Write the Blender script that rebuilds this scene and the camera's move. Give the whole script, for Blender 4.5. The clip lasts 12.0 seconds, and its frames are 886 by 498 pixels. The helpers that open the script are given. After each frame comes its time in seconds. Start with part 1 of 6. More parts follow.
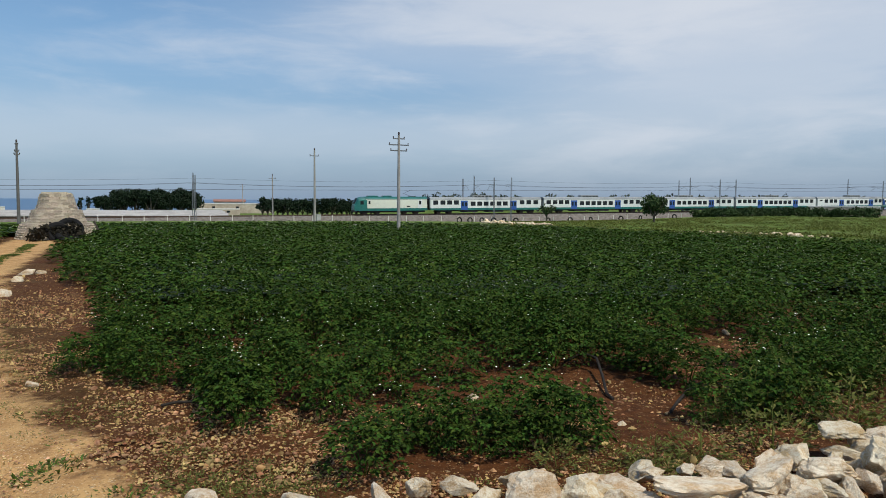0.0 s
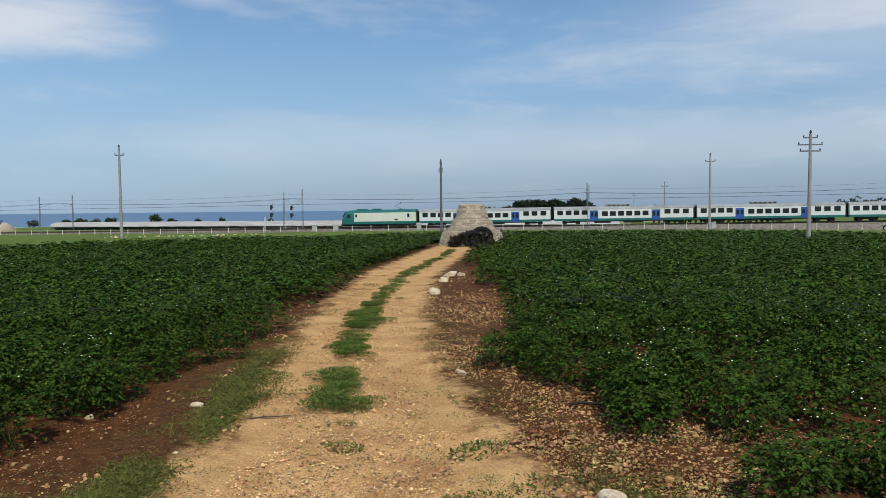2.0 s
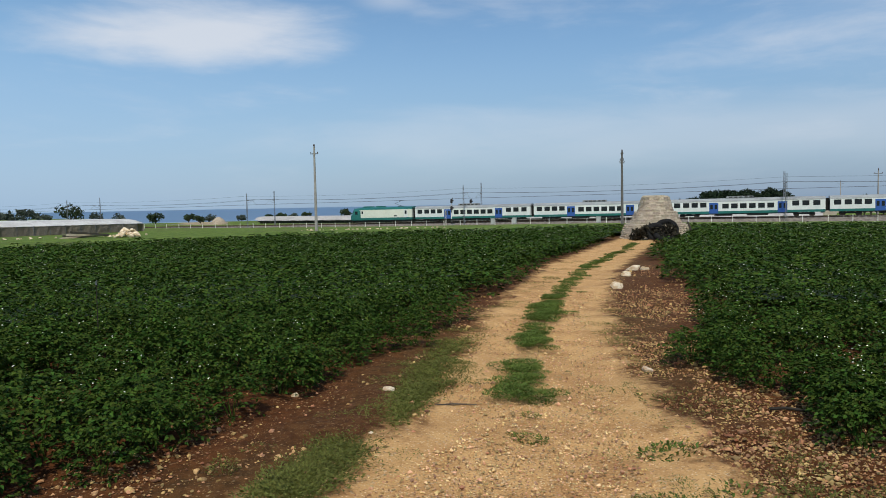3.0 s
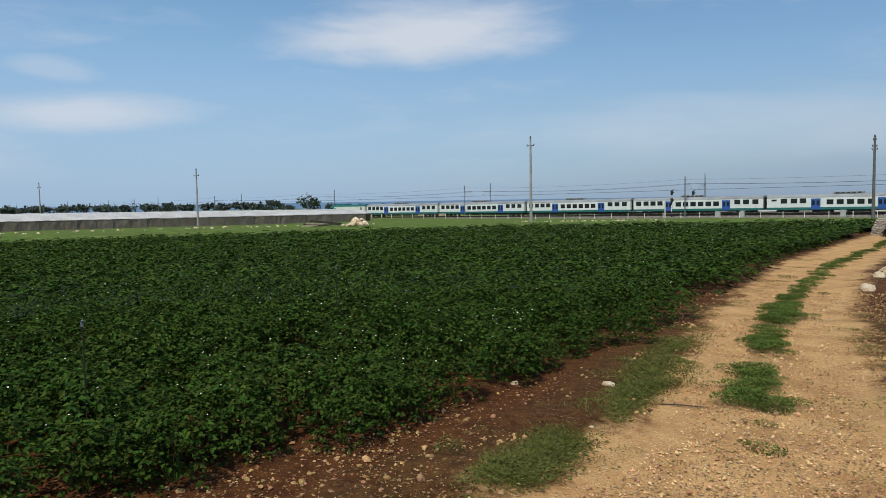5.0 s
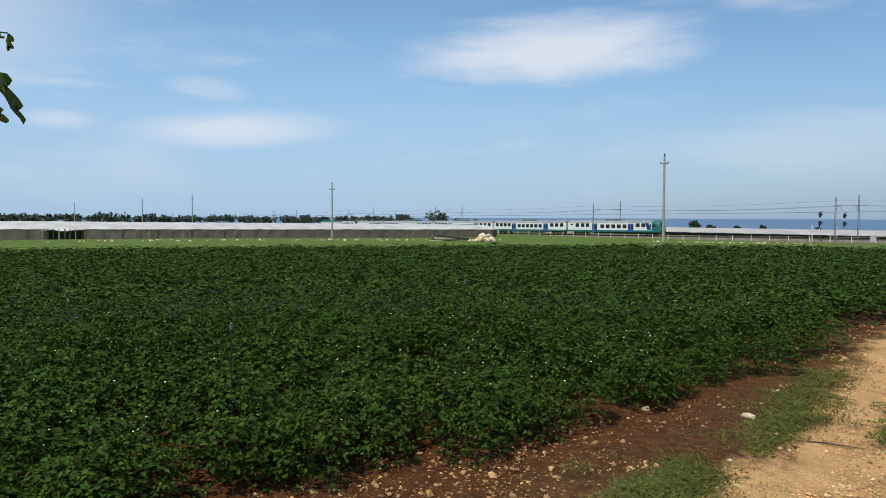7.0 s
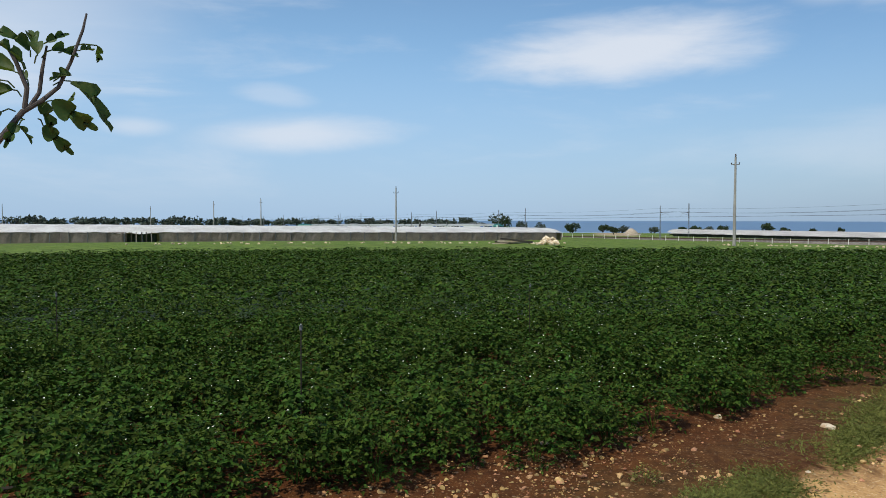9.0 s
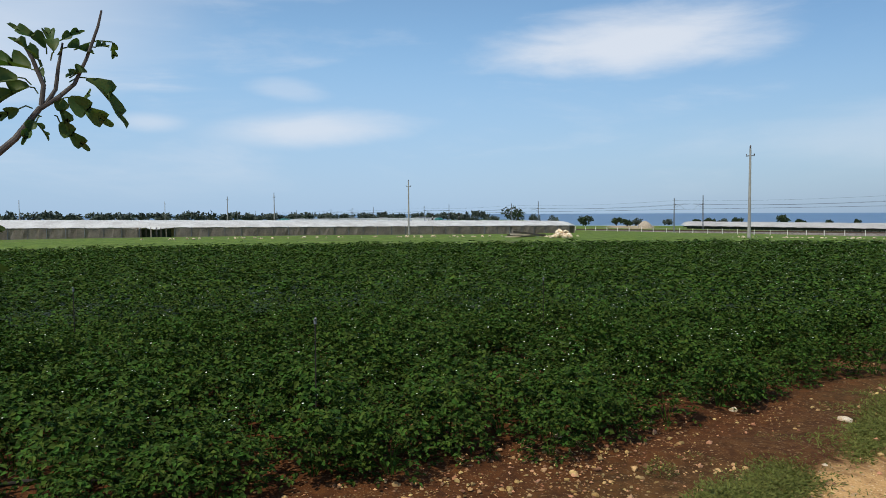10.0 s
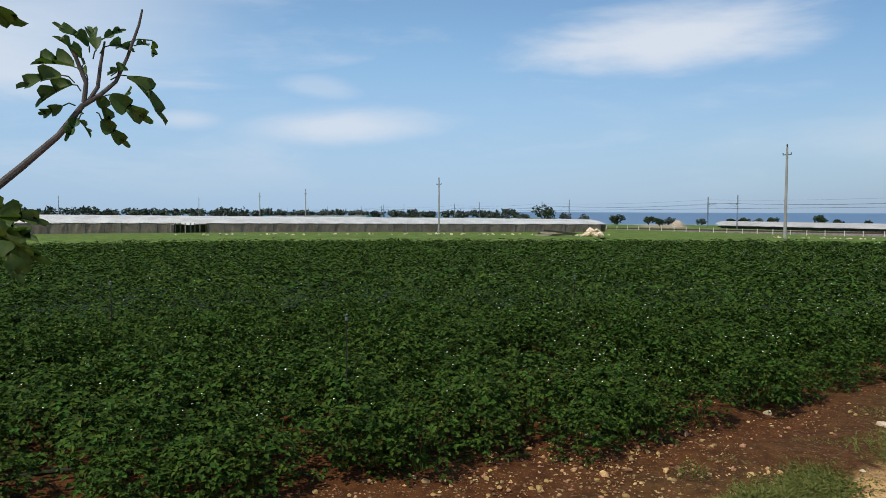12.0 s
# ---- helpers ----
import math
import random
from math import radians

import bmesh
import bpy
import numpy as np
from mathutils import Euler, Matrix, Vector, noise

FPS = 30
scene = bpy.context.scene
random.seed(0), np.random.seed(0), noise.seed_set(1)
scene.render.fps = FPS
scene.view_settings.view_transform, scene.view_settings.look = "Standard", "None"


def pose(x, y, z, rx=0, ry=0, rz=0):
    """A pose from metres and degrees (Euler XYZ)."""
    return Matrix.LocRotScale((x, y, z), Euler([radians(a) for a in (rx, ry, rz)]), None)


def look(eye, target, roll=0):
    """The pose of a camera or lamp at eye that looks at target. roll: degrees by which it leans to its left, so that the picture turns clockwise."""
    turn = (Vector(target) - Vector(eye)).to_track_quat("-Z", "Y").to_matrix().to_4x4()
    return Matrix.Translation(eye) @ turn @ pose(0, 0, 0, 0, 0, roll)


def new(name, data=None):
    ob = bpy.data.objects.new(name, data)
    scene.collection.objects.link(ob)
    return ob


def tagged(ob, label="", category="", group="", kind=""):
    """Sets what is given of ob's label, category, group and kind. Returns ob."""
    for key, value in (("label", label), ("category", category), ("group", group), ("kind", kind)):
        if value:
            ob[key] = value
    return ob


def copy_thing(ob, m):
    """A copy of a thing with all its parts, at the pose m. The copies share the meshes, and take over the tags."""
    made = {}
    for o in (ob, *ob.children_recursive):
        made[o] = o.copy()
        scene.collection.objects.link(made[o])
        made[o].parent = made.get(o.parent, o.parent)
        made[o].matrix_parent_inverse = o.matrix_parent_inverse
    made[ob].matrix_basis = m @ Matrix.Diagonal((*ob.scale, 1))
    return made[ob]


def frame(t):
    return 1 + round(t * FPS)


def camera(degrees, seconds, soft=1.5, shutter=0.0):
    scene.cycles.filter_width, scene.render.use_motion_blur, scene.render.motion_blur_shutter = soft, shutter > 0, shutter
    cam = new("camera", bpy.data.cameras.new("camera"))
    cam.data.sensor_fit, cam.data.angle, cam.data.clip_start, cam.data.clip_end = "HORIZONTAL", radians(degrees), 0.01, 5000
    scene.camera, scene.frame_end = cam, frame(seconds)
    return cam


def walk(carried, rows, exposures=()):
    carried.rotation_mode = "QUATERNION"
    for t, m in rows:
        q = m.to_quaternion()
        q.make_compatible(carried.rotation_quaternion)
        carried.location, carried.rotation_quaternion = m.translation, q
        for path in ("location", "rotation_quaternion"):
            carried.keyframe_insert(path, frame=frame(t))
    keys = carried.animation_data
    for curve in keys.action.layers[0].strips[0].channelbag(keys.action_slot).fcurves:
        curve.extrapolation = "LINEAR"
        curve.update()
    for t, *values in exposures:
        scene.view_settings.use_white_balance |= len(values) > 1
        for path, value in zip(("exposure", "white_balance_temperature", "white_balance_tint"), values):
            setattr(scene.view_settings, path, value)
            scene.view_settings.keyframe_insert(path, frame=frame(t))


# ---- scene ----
# camera and its turn
cam = camera(62.43, 12.0, soft=0.6)
PATH = [
    (0.0, -0.000, 0.000, 1.60, 0.03, -3.87, 0.39),
    (0.5, -0.026, -0.006, 1.60, 5.98, -3.37, 0.36),
    (1.0, -0.061, -0.019, 1.60, 14.46, -3.19, -0.74),
    (1.5, -0.091, -0.036, 1.60, 22.33, -3.89, -0.06),
    (2.0, -0.119, -0.056, 1.60, 29.96, -3.18, -0.52),
    (2.5, -0.138, -0.075, 1.60, 36.05, -3.24, -0.84),
    (3.0, -0.160, -0.101, 1.60, 43.84, -3.55, -1.05),
    (3.5, -0.173, -0.121, 1.60, 49.20, -4.20, -0.76),
    (3.7, -0.178, -0.130, 1.60, 51.43, -3.91, -0.93),
    (5.3, -0.197, -0.176, 1.60, 62.68, -3.68, -0.37),
    (5.5, -0.199, -0.183, 1.60, 64.38, -3.38, 0.07),
    (6.0, -0.202, -0.196, 1.60, 67.27, -3.12, -0.19),
    (6.5, -0.204, -0.202, 1.60, 68.76, -2.74, 0.02),
    (7.0, -0.205, -0.209, 1.60, 70.32, -2.57, 0.21),
    (7.2, -0.205, -0.211, 1.60, 70.86, -2.40, -0.08),
    (9.0, -0.208, -0.231, 1.60, 75.26, -2.35, 0.11),
    (9.5, -0.208, -0.236, 1.60, 76.55, -2.55, 0.27),
    (10.0, -0.208, -0.235, 1.60, 76.26, -2.85, -0.23),
    (10.5, -0.208, -0.235, 1.60, 76.22, -2.92, 0.17),
    (11.0, -0.208, -0.239, 1.60, 77.11, -2.97, -0.13),
    (11.5, -0.208, -0.239, 1.60, 77.19, -2.75, 0.29),
    (12.0, -0.208, -0.245, 1.60, 78.60, -3.03, 0.17),
]
walk(cam, [(t, pose(x, y, z, 90 + pitch, 0, yaw) @ pose(0, 0, 0, 0, 0, roll)) for t, x, y, z, yaw, pitch, roll in PATH],
     [(0.0, -0.06), (2.5, -0.04), (3.7, -0.06), (5.5, -0.12), (6.0, -0.12), (6.5, 0.05), (7.0, 0.08), (9.5, 0.08), (12.0, 0.05)])

# world: hazy blue sky with thin bands of cloud, sun high behind the first view
SUN_ELEV, SUN_FROM = 56.0, (0.62, -0.785)
sun_data = bpy.data.lights.new("sun", "SUN")
sun_data.energy, sun_data.angle, sun_data.color = 3.3, radians(1.5), (1.0, 0.93, 0.80)
sun = new("sun", sun_data)
ce = math.cos(radians(SUN_ELEV))
sun.matrix_world = look((SUN_FROM[0] * ce * 50, SUN_FROM[1] * ce * 50, math.sin(radians(SUN_ELEV)) * 50), (0, 0, 0))


class Nodes:
    """A small hand for wiring node trees."""

    def __init__(self, tree):
        self.tree = tree
        tree.nodes.clear()

    def add(self, kind, **settings):
        node = self.tree.nodes.new(kind)
        for key, value in settings.items():
            setattr(node, key, value)
        return node

    def link(self, a, b):
        self.tree.links.new(a, b)

    def put(self, socket, value):
        if isinstance(value, bpy.types.NodeSocket):
            self.link(value, socket)
        elif isinstance(value, (tuple, list)) and len(value) == 3 and len(socket.default_value) == 4:
            socket.default_value = (*value, 1.0)
        else:
            socket.default_value = value

    def math(self, op, a, b=0.0, c=0.0):
        node = self.add("ShaderNodeMath", operation=op)
        for socket, value in zip(node.inputs, (a, b, c)):
            self.put(socket, value)
        return node.outputs[0]

    def mix(self, fac, a, b, blend="MIX"):
        node = self.add("ShaderNodeMix", data_type="RGBA", blend_type=blend)
        self.put(node.inputs[0], fac)
        self.put(node.inputs[6], a)
        self.put(node.inputs[7], b)
        return node.outputs[2]

    def noise(self, vector, scale, detail=4.0, rough=0.55, distort=0.0):
        node = self.add("ShaderNodeTexNoise")
        self.put(node.inputs["Vector"], vector)
        for key, value in (("Scale", scale), ("Detail", detail), ("Roughness", rough), ("Distortion", distort)):
            node.inputs[key].default_value = value
        return node.outputs["Fac"]

    def span(self, value, a, b, c=0.0, d=1.0):
        node = self.add("ShaderNodeMapRange", interpolation_type="SMOOTHSTEP")
        for socket, v in zip(node.inputs, (value, a, b, c, d)):
            self.put(socket, v)
        return node.outputs[0]

    def xyz(self, vector):
        node = self.add("ShaderNodeSeparateXYZ")
        self.link(vector, node.inputs[0])
        return node.outputs

    def vec(self, x, y, z):
        node = self.add("ShaderNodeCombineXYZ")
        for socket, v in zip(node.inputs, (x, y, z)):
            self.put(socket, v)
        return node.outputs[0]


def sky_world():
    world = bpy.data.worlds.new("sky")
    scene.world = world
    world.use_nodes = True
    n = Nodes(world.node_tree)
    out, back = n.add("ShaderNodeOutputWorld"), n.add("ShaderNodeBackground")
    n.link(back.outputs[0], out.inputs[0])
    sky = n.add("ShaderNodeTexSky", sky_type="NISHITA", sun_disc=False, sun_elevation=radians(SUN_ELEV),
                sun_rotation=math.atan2(SUN_FROM[0], SUN_FROM[1]), altitude=50.0, air_density=1.0, dust_density=1.2, ozone_density=3.0)
    way = n.add("ShaderNodeTexCoord").outputs["Generated"]
    x, y, z = n.xyz(way)
    up = n.math("MAXIMUM", z, 0.0)
    # azimuth turned left from +y, in degrees, and height in degrees
    az = n.math("MULTIPLY", n.math("ARCTAN2", n.math("MULTIPLY", x, -1.0), y), 57.2958)
    el = n.math("MULTIPLY", n.math("ARCSINE", z), 57.2958)
    base = n.mix(1.0, sky.outputs[0], (0.098, 0.115, 0.122), "MULTIPLY")
    haze = n.span(el, 15.0, 0.0, 0.0, 0.62)
    veil = n.math("MULTIPLY", n.span(az, 40.0, 85.0, 0.12, 0.55), n.span(el, 26.0, 6.0))
    base = n.mix(veil, base, (0.31, 0.56, 0.86))
    base = n.mix(haze, base, n.mix(n.span(az, 10.0, 80.0), (0.275, 0.37, 0.555), (0.43, 0.57, 0.76)))
    wisps = n.noise(n.vec(n.math("MULTIPLY", az, 0.035), n.math("MULTIPLY", el, 0.16), 3.0), 1.0, 7.0, 0.55, 0.6)
    fine = n.noise(n.vec(n.math("MULTIPLY", az, 0.12), n.math("MULTIPLY", el, 0.5), 9.0), 1.0, 6.0, 0.6, 0.4)
    soft = n.math("ADD", n.math("MULTIPLY", n.math("SUBTRACT", wisps, 0.5), 1.0), n.math("MULTIPLY", n.math("SUBTRACT", fine, 0.5), 0.5))

    def bank(az0, el0, half_az, half_el, lean, strength):
        """A drifting bank of cloud, an uneven oval on the sky."""
        da = n.math("SUBTRACT", az, az0)
        de = n.math("SUBTRACT", n.math("SUBTRACT", el, el0), n.math("MULTIPLY", da, lean))
        d = n.math("ADD", n.math("POWER", n.math("DIVIDE", da, half_az), 2.0), n.math("POWER", n.math("ABSOLUTE", n.math("DIVIDE", de, half_el)), 2.0))
        d = n.math("ADD", n.math("SQRT", d), n.math("MULTIPLY", soft, 1.7))
        return n.span(d, 1.25, 0.25, 0.0, strength)

    cover = n.span(n.math("ADD", wisps, n.math("MULTIPLY", n.math("SUBTRACT", fine, 0.5), 0.35)), 0.52, 0.78, 0.0, 0.34)
    for spec in CLOUDS:
        cover = n.math("SUBTRACT", 1.0, n.math("MULTIPLY", n.math("SUBTRACT", 1.0, cover), n.math("SUBTRACT", 1.0, bank(*spec))))
    cover = n.math("MULTIPLY", cover, n.span(el, -1.0, 5.0))
    colour = n.mix(cover, base, (0.72, 0.76, 0.83))
    n.link(colour, back.inputs[0])
    back.inputs[1].default_value = 1.0


# azimuth, height, half width, half height, lean, strength
CLOUDS = [
    (61.5, 12.6, 10.5, 2.5, -0.05, 0.85), (86.5, 6.4, 8.5, 1.5, -0.06, 0.7), (98.0, 6.6, 3.0, 0.8, 0.0, 0.45), (47.5, 15.3, 3.0, 1.0, 0.0, 0.3), (88.0, 9.3, 3.0, 0.9, 0.1, 0.3),
    (-14.0, 15.5, 34.0, 6.0, -0.12, 0.7), (-24.0, 11.0, 26.0, 11.0, -0.2, 0.6), (106.0, 14.0, 13.0, 6.0, 0.0, 0.45), (12.0, 18.5, 16.0, 2.2, -0.05, 0.35), (12.0, 4.8, 46.0, 2.8, 0.0, 0.32), (112.0, 10.5, 14.0, 4.0, 0.0, 0.6),
]
sky_world()


# materials
def material(name, colour, rough=0.7, metal=0.0, vary=0.25, scale=6.0, second=None, bump=0.0, bump_scale=40.0, coat=0.0, islands=0.0, translucent=0.0, objects=0.0, gloss=0.5):
    """A painted, stony or leafy surface with two scales of variation."""
    mat = bpy.data.materials.new(name)
    mat.use_nodes = True
    n = Nodes(mat.node_tree)
    out, bsdf = n.add("ShaderNodeOutputMaterial"), n.add("ShaderNodeBsdfPrincipled")
    place = n.add("ShaderNodeTexCoord").outputs["Object"]
    big, small = n.noise(place, scale, 5.0), n.noise(place, scale * 7.3, 3.0)
    second = second or tuple(c * (1 - vary) for c in colour)
    fac = n.span(n.math("ADD", n.math("MULTIPLY", big, 0.65), n.math("MULTIPLY", small, 0.35)), 0.36, 0.64)
    col = n.mix(fac, colour, second)
    if islands or objects:
        rnd = n.add("ShaderNodeNewGeometry").outputs["Random Per Island"] if islands else n.add("ShaderNodeObjectInfo").outputs["Random"]
        amount = islands or objects
        hsv = n.add("ShaderNodeHueSaturation")
        n.put(hsv.inputs["Hue"], n.span(rnd, 0.0, 1.0, 0.5 - 0.03 * amount, 0.5 + 0.03 * amount))
        n.put(hsv.inputs["Value"], n.span(n.math("FRACT", n.math("MULTIPLY", rnd, 7.31)), 0.0, 1.0, 1.0 - 0.5 * amount, 1.0 + 0.5 * amount))
        n.link(col, hsv.inputs["Color"])
        col = hsv.outputs[0]
    n.link(col, bsdf.inputs["Base Color"])
    n.put(bsdf.inputs["Roughness"], n.span(small, 0.3, 0.7, max(0.02, rough - 0.12), min(1.0, rough + 0.12)))
    bsdf.inputs["Metallic"].default_value = metal
    bsdf.inputs["Specular IOR Level"].default_value = gloss
    bsdf.inputs["Coat Weight"].default_value = coat
    if bump:
        b = n.add("ShaderNodeBump")
        b.inputs["Strength"].default_value, b.inputs["Distance"].default_value = min(1.0, bump * 20), bump
        n.link(n.noise(place, bump_scale, 6.0, 0.65), b.inputs["Height"])
        n.link(b.outputs[0], bsdf.inputs["Normal"])
    surface = bsdf.outputs[0]
    if translucent:
        t, m = n.add("ShaderNodeBsdfTranslucent"), n.add("ShaderNodeMixShader")
        n.link(n.mix(1.0, col, (1.3, 1.5, 0.6), "MULTIPLY"), t.inputs[0])
        m.inputs[0].default_value = translucent
        n.link(surface, m.inputs[1]), n.link(t.outputs[0], m.inputs[2])
        surface = m.outputs[0]
    n.link(surface, out.inputs[0])
    return mat


M = {
    "potato": material("potato_leaf", (0.0445, 0.084, 0.0115), 0.7, vary=0.4, scale=1.2, islands=0.85, translucent=0.07, gloss=0.09),
    # darker than the leaves: shade inside the crop is put into this colour
    "crop_shade": material("crop_shade_floor", (0.018, 0.042, 0.007), 0.9, vary=0.5, scale=3.0, bump=0.06, bump_scale=9.0),
    "grass": material("grass_blade", (0.108, 0.158, 0.030), 0.6, vary=0.3, scale=0.8, islands=0.7, translucent=0.15, gloss=0.15),
    "weed": material("weed_leaf", (0.14, 0.152, 0.036), 0.6, vary=0.3, scale=1.5, islands=0.6, translucent=0.12, gloss=0.15),
    "petal": material("petal", (0.78, 0.78, 0.66), 0.6, vary=0.1, islands=0.2),
    "limestone": material("limestone", (0.80, 0.72, 0.56), 0.95, scale=3.2, second=(0.55, 0.37, 0.185), bump=0.03, bump_scale=32.0, objects=0.2),
    "pebble": material("pebble", (0.47, 0.295, 0.13), 0.9, scale=3.0, second=(0.22, 0.108, 0.038), islands=0.8),
    "gravel": material("track_gravel", (0.66, 0.46, 0.24), 0.9, scale=5.0, second=(0.34, 0.18, 0.07), islands=0.9),
    "trullo": material("trullo_stone", (0.47, 0.40, 0.30), 0.95, scale=2.2, second=(0.29, 0.235, 0.17), bump=0.03, bump_scale=7.0),
    "trullo_block": material("trullo_block", (0.52, 0.44, 0.33), 0.95, scale=3.0, second=(0.35, 0.285, 0.205), bump=0.02, bump_scale=12.0, objects=0.5),
    "concrete": material("pole_concrete", (0.36, 0.34, 0.31), 0.85, scale=1.5, vary=0.3, bump=0.004),
    "dark_pole": material("weathered_pole", (0.15, 0.14, 0.13), 0.85, scale=2.0, vary=0.35, bump=0.004),
    "steel": material("galvanised_steel", (0.20, 0.21, 0.22), 0.6, 0.3, scale=2.0, vary=0.3),
    "rust": material("rusty_rail", (0.13, 0.085, 0.06), 0.7, 0.4, scale=3.0, vary=0.4),
    "insulator": material("insulator_glass", (0.10, 0.07, 0.06), 0.3, scale=3.0),
    "wire": material("dark_wire", (0.06, 0.065, 0.07), 0.6, 0.3, scale=1.0),
    "rubber": material("black_rubber", (0.018, 0.018, 0.018), 0.9, gloss=0.15, scale=4.0, vary=0.4, bump=0.006),
    "hose": material("hose_plastic", (0.04, 0.034, 0.028), 0.8, gloss=0.15, scale=4.0, vary=0.3),
    "ballast": material("ballast", (0.22, 0.19, 0.165), 0.95, scale=1.8, vary=0.5, bump=0.05, bump_scale=7.0),
    "sleeper": material("sleeper_concrete", (0.33, 0.31, 0.28), 0.9, scale=1.0, vary=0.3),
    "whitewash": material("whitewash", (0.74, 0.72, 0.67), 0.85, scale=0.8, second=(0.58, 0.54, 0.48)),
    "plaster": material("old_plaster", (0.55, 0.48, 0.38), 0.9, scale=0.6, second=(0.38, 0.31, 0.24)),
    "rooftile": material("clay_tile", (0.40, 0.19, 0.13), 0.85, scale=1.2, vary=0.4, bump=0.03, bump_scale=5.0),
    "film": material("plastic_film", (0.70, 0.69, 0.65), 0.5, scale=0.35, second=(0.52, 0.50, 0.46), translucent=0.1, gloss=0.3),
    "film_old": material("old_film", (0.50, 0.48, 0.44), 0.6, scale=0.35, second=(0.36, 0.34, 0.31), gloss=0.2),
    "net": material("grey_net", (0.36, 0.305, 0.245), 0.9, scale=0.5, second=(0.24, 0.20, 0.165)),
    # dark fill for greenhouse openings, with the interior's shade in its colour
    "under": material("greenhouse_shade", (0.03, 0.04, 0.022), 0.9, scale=1.0, vary=0.5),
    "bark": material("bark", (0.085, 0.07, 0.055), 0.9, scale=5.0, vary=0.4, bump=0.01, bump_scale=30.0),
    "figbark": material("fig_bark", (0.10, 0.085, 0.075), 0.85, scale=25.0, vary=0.4, bump=0.003, bump_scale=120.0),
    "figleaf": material("fig_leaf", (0.055, 0.11, 0.03), 0.5, scale=14.0, second=(0.11, 0.14, 0.04), islands=0.5, translucent=0.32, gloss=0.15),
    "pine": material("pine_foliage", (0.018, 0.034, 0.016), 0.8, scale=0.5, vary=0.4, islands=0.6, gloss=0.15),
    "olive": material("olive_foliage", (0.045, 0.068, 0.028), 0.75, scale=0.5, vary=0.4, islands=0.6, gloss=0.15),
    "hedge": material("hedge_foliage", (0.05, 0.085, 0.028), 0.75, scale=0.5, vary=0.4, islands=0.6, gloss=0.15),
    # paler and greyer than the near trees: aerial haze put into the colour
    "fartree": material("hazed_foliage", (0.085, 0.108, 0.085), 0.85, scale=0.1, vary=0.35, islands=0.5, gloss=0.15),
    "coach_white": material("coach_white_paint", (0.74, 0.76, 0.73), 0.4, scale=0.5, vary=0.12, coat=0.15),
    "loco_cream": material("loco_cream_paint", (0.72, 0.73, 0.62), 0.4, scale=0.5, vary=0.12, coat=0.15),
    "teal": material("teal_paint", (0.018, 0.16, 0.14), 0.4, scale=0.6, vary=0.25, coat=0.15),
    "blue": material("blue_paint", (0.03, 0.10, 0.36), 0.4, scale=0.7, vary=0.2, coat=0.15),
    "roofgrey": material("coach_roof_grey", (0.34, 0.36, 0.36), 0.7, scale=0.4, vary=0.35),
    "frame_dark": material("underframe_black", (0.028, 0.027, 0.026), 0.8, scale=1.2, vary=0.4),
    "window_glass": material("tinted_glass", (0.018, 0.022, 0.026), 0.12, scale=0.8, vary=0.3),
    "grey_box": material("grey_cabinet_paint", (0.45, 0.45, 0.43), 0.6, scale=1.0, vary=0.2),
    "red_paint": material("red_paint", (0.42, 0.05, 0.03), 0.5, scale=1.0, vary=0.2),
    "blue_plastic": material("blue_plastic", (0.08, 0.26, 0.34), 0.4, scale=20.0, vary=0.3),
    "brush": material("dry_brush", (0.05, 0.045, 0.03), 0.9, scale=4.0, vary=0.5, islands=0.6, gloss=0.15),
    "straw": material("dry_stalks", (0.36, 0.29, 0.15), 0.9, scale=4.0, vary=0.4, islands=0.6),
}


# mesh helpers
def mesh_from(name, verts, faces, mats, smooth=False, index=None):
    me = bpy.data.meshes.new(name)
    me.from_pydata(np.asarray(verts, float).tolist(), [], np.asarray(faces).tolist() if isinstance(faces, np.ndarray) else faces)
    for m in mats if isinstance(mats, (list, tuple)) else [mats]:
        me.materials.append(m)
    if index is not None:
        me.polygons.foreach_set("material_index", np.asarray(index, np.int32))
    if smooth:
        me.polygons.foreach_set("use_smooth", np.ones(len(me.polygons), bool))
    me.update()
    return me


def part(name, bm, mat, parent=None, label="", smooth=False):
    """Links a bmesh as one mesh object, under a thing or a part."""
    me = bpy.data.meshes.new(name)
    bm.to_mesh(me)
    bm.free()
    me.materials.append(mat)
    if smooth:
        me.polygons.foreach_set("use_smooth", np.ones(len(me.polygons), bool))
    ob = new(name, me)
    ob.parent = parent
    return tagged(ob, label)


def shared(name, me, parent, m=None):
    """Another object on a mesh that is there already."""
    ob = new(name, me)
    ob.parent = parent
    if m is not None:
        ob.matrix_basis = m
    return ob


def thing(name, m, label, category, group="", kind=""):
    ob = new(name)
    ob.empty_display_size = 0.3
    ob.matrix_basis = m
    return tagged(ob, label, category, group, kind)


def box(bm, x0, x1, y0, y1, z0, z1, bevel=0.0):
    m = Matrix.LocRotScale(((x0 + x1) / 2, (y0 + y1) / 2, (z0 + z1) / 2), None, (abs(x1 - x0), abs(y1 - y0), abs(z1 - z0)))
    made = bmesh.ops.create_cube(bm, size=1.0, matrix=m)
    if bevel:
        edges = list({e for v in made["verts"] for e in v.link_edges})
        bmesh.ops.bevel(bm, geom=edges, offset=bevel, segments=2, affect="EDGES", clamp_overlap=True)
    return bm


def boxed(*spec, bevel=0.0):
    return box(bmesh.new(), *spec, bevel=bevel)


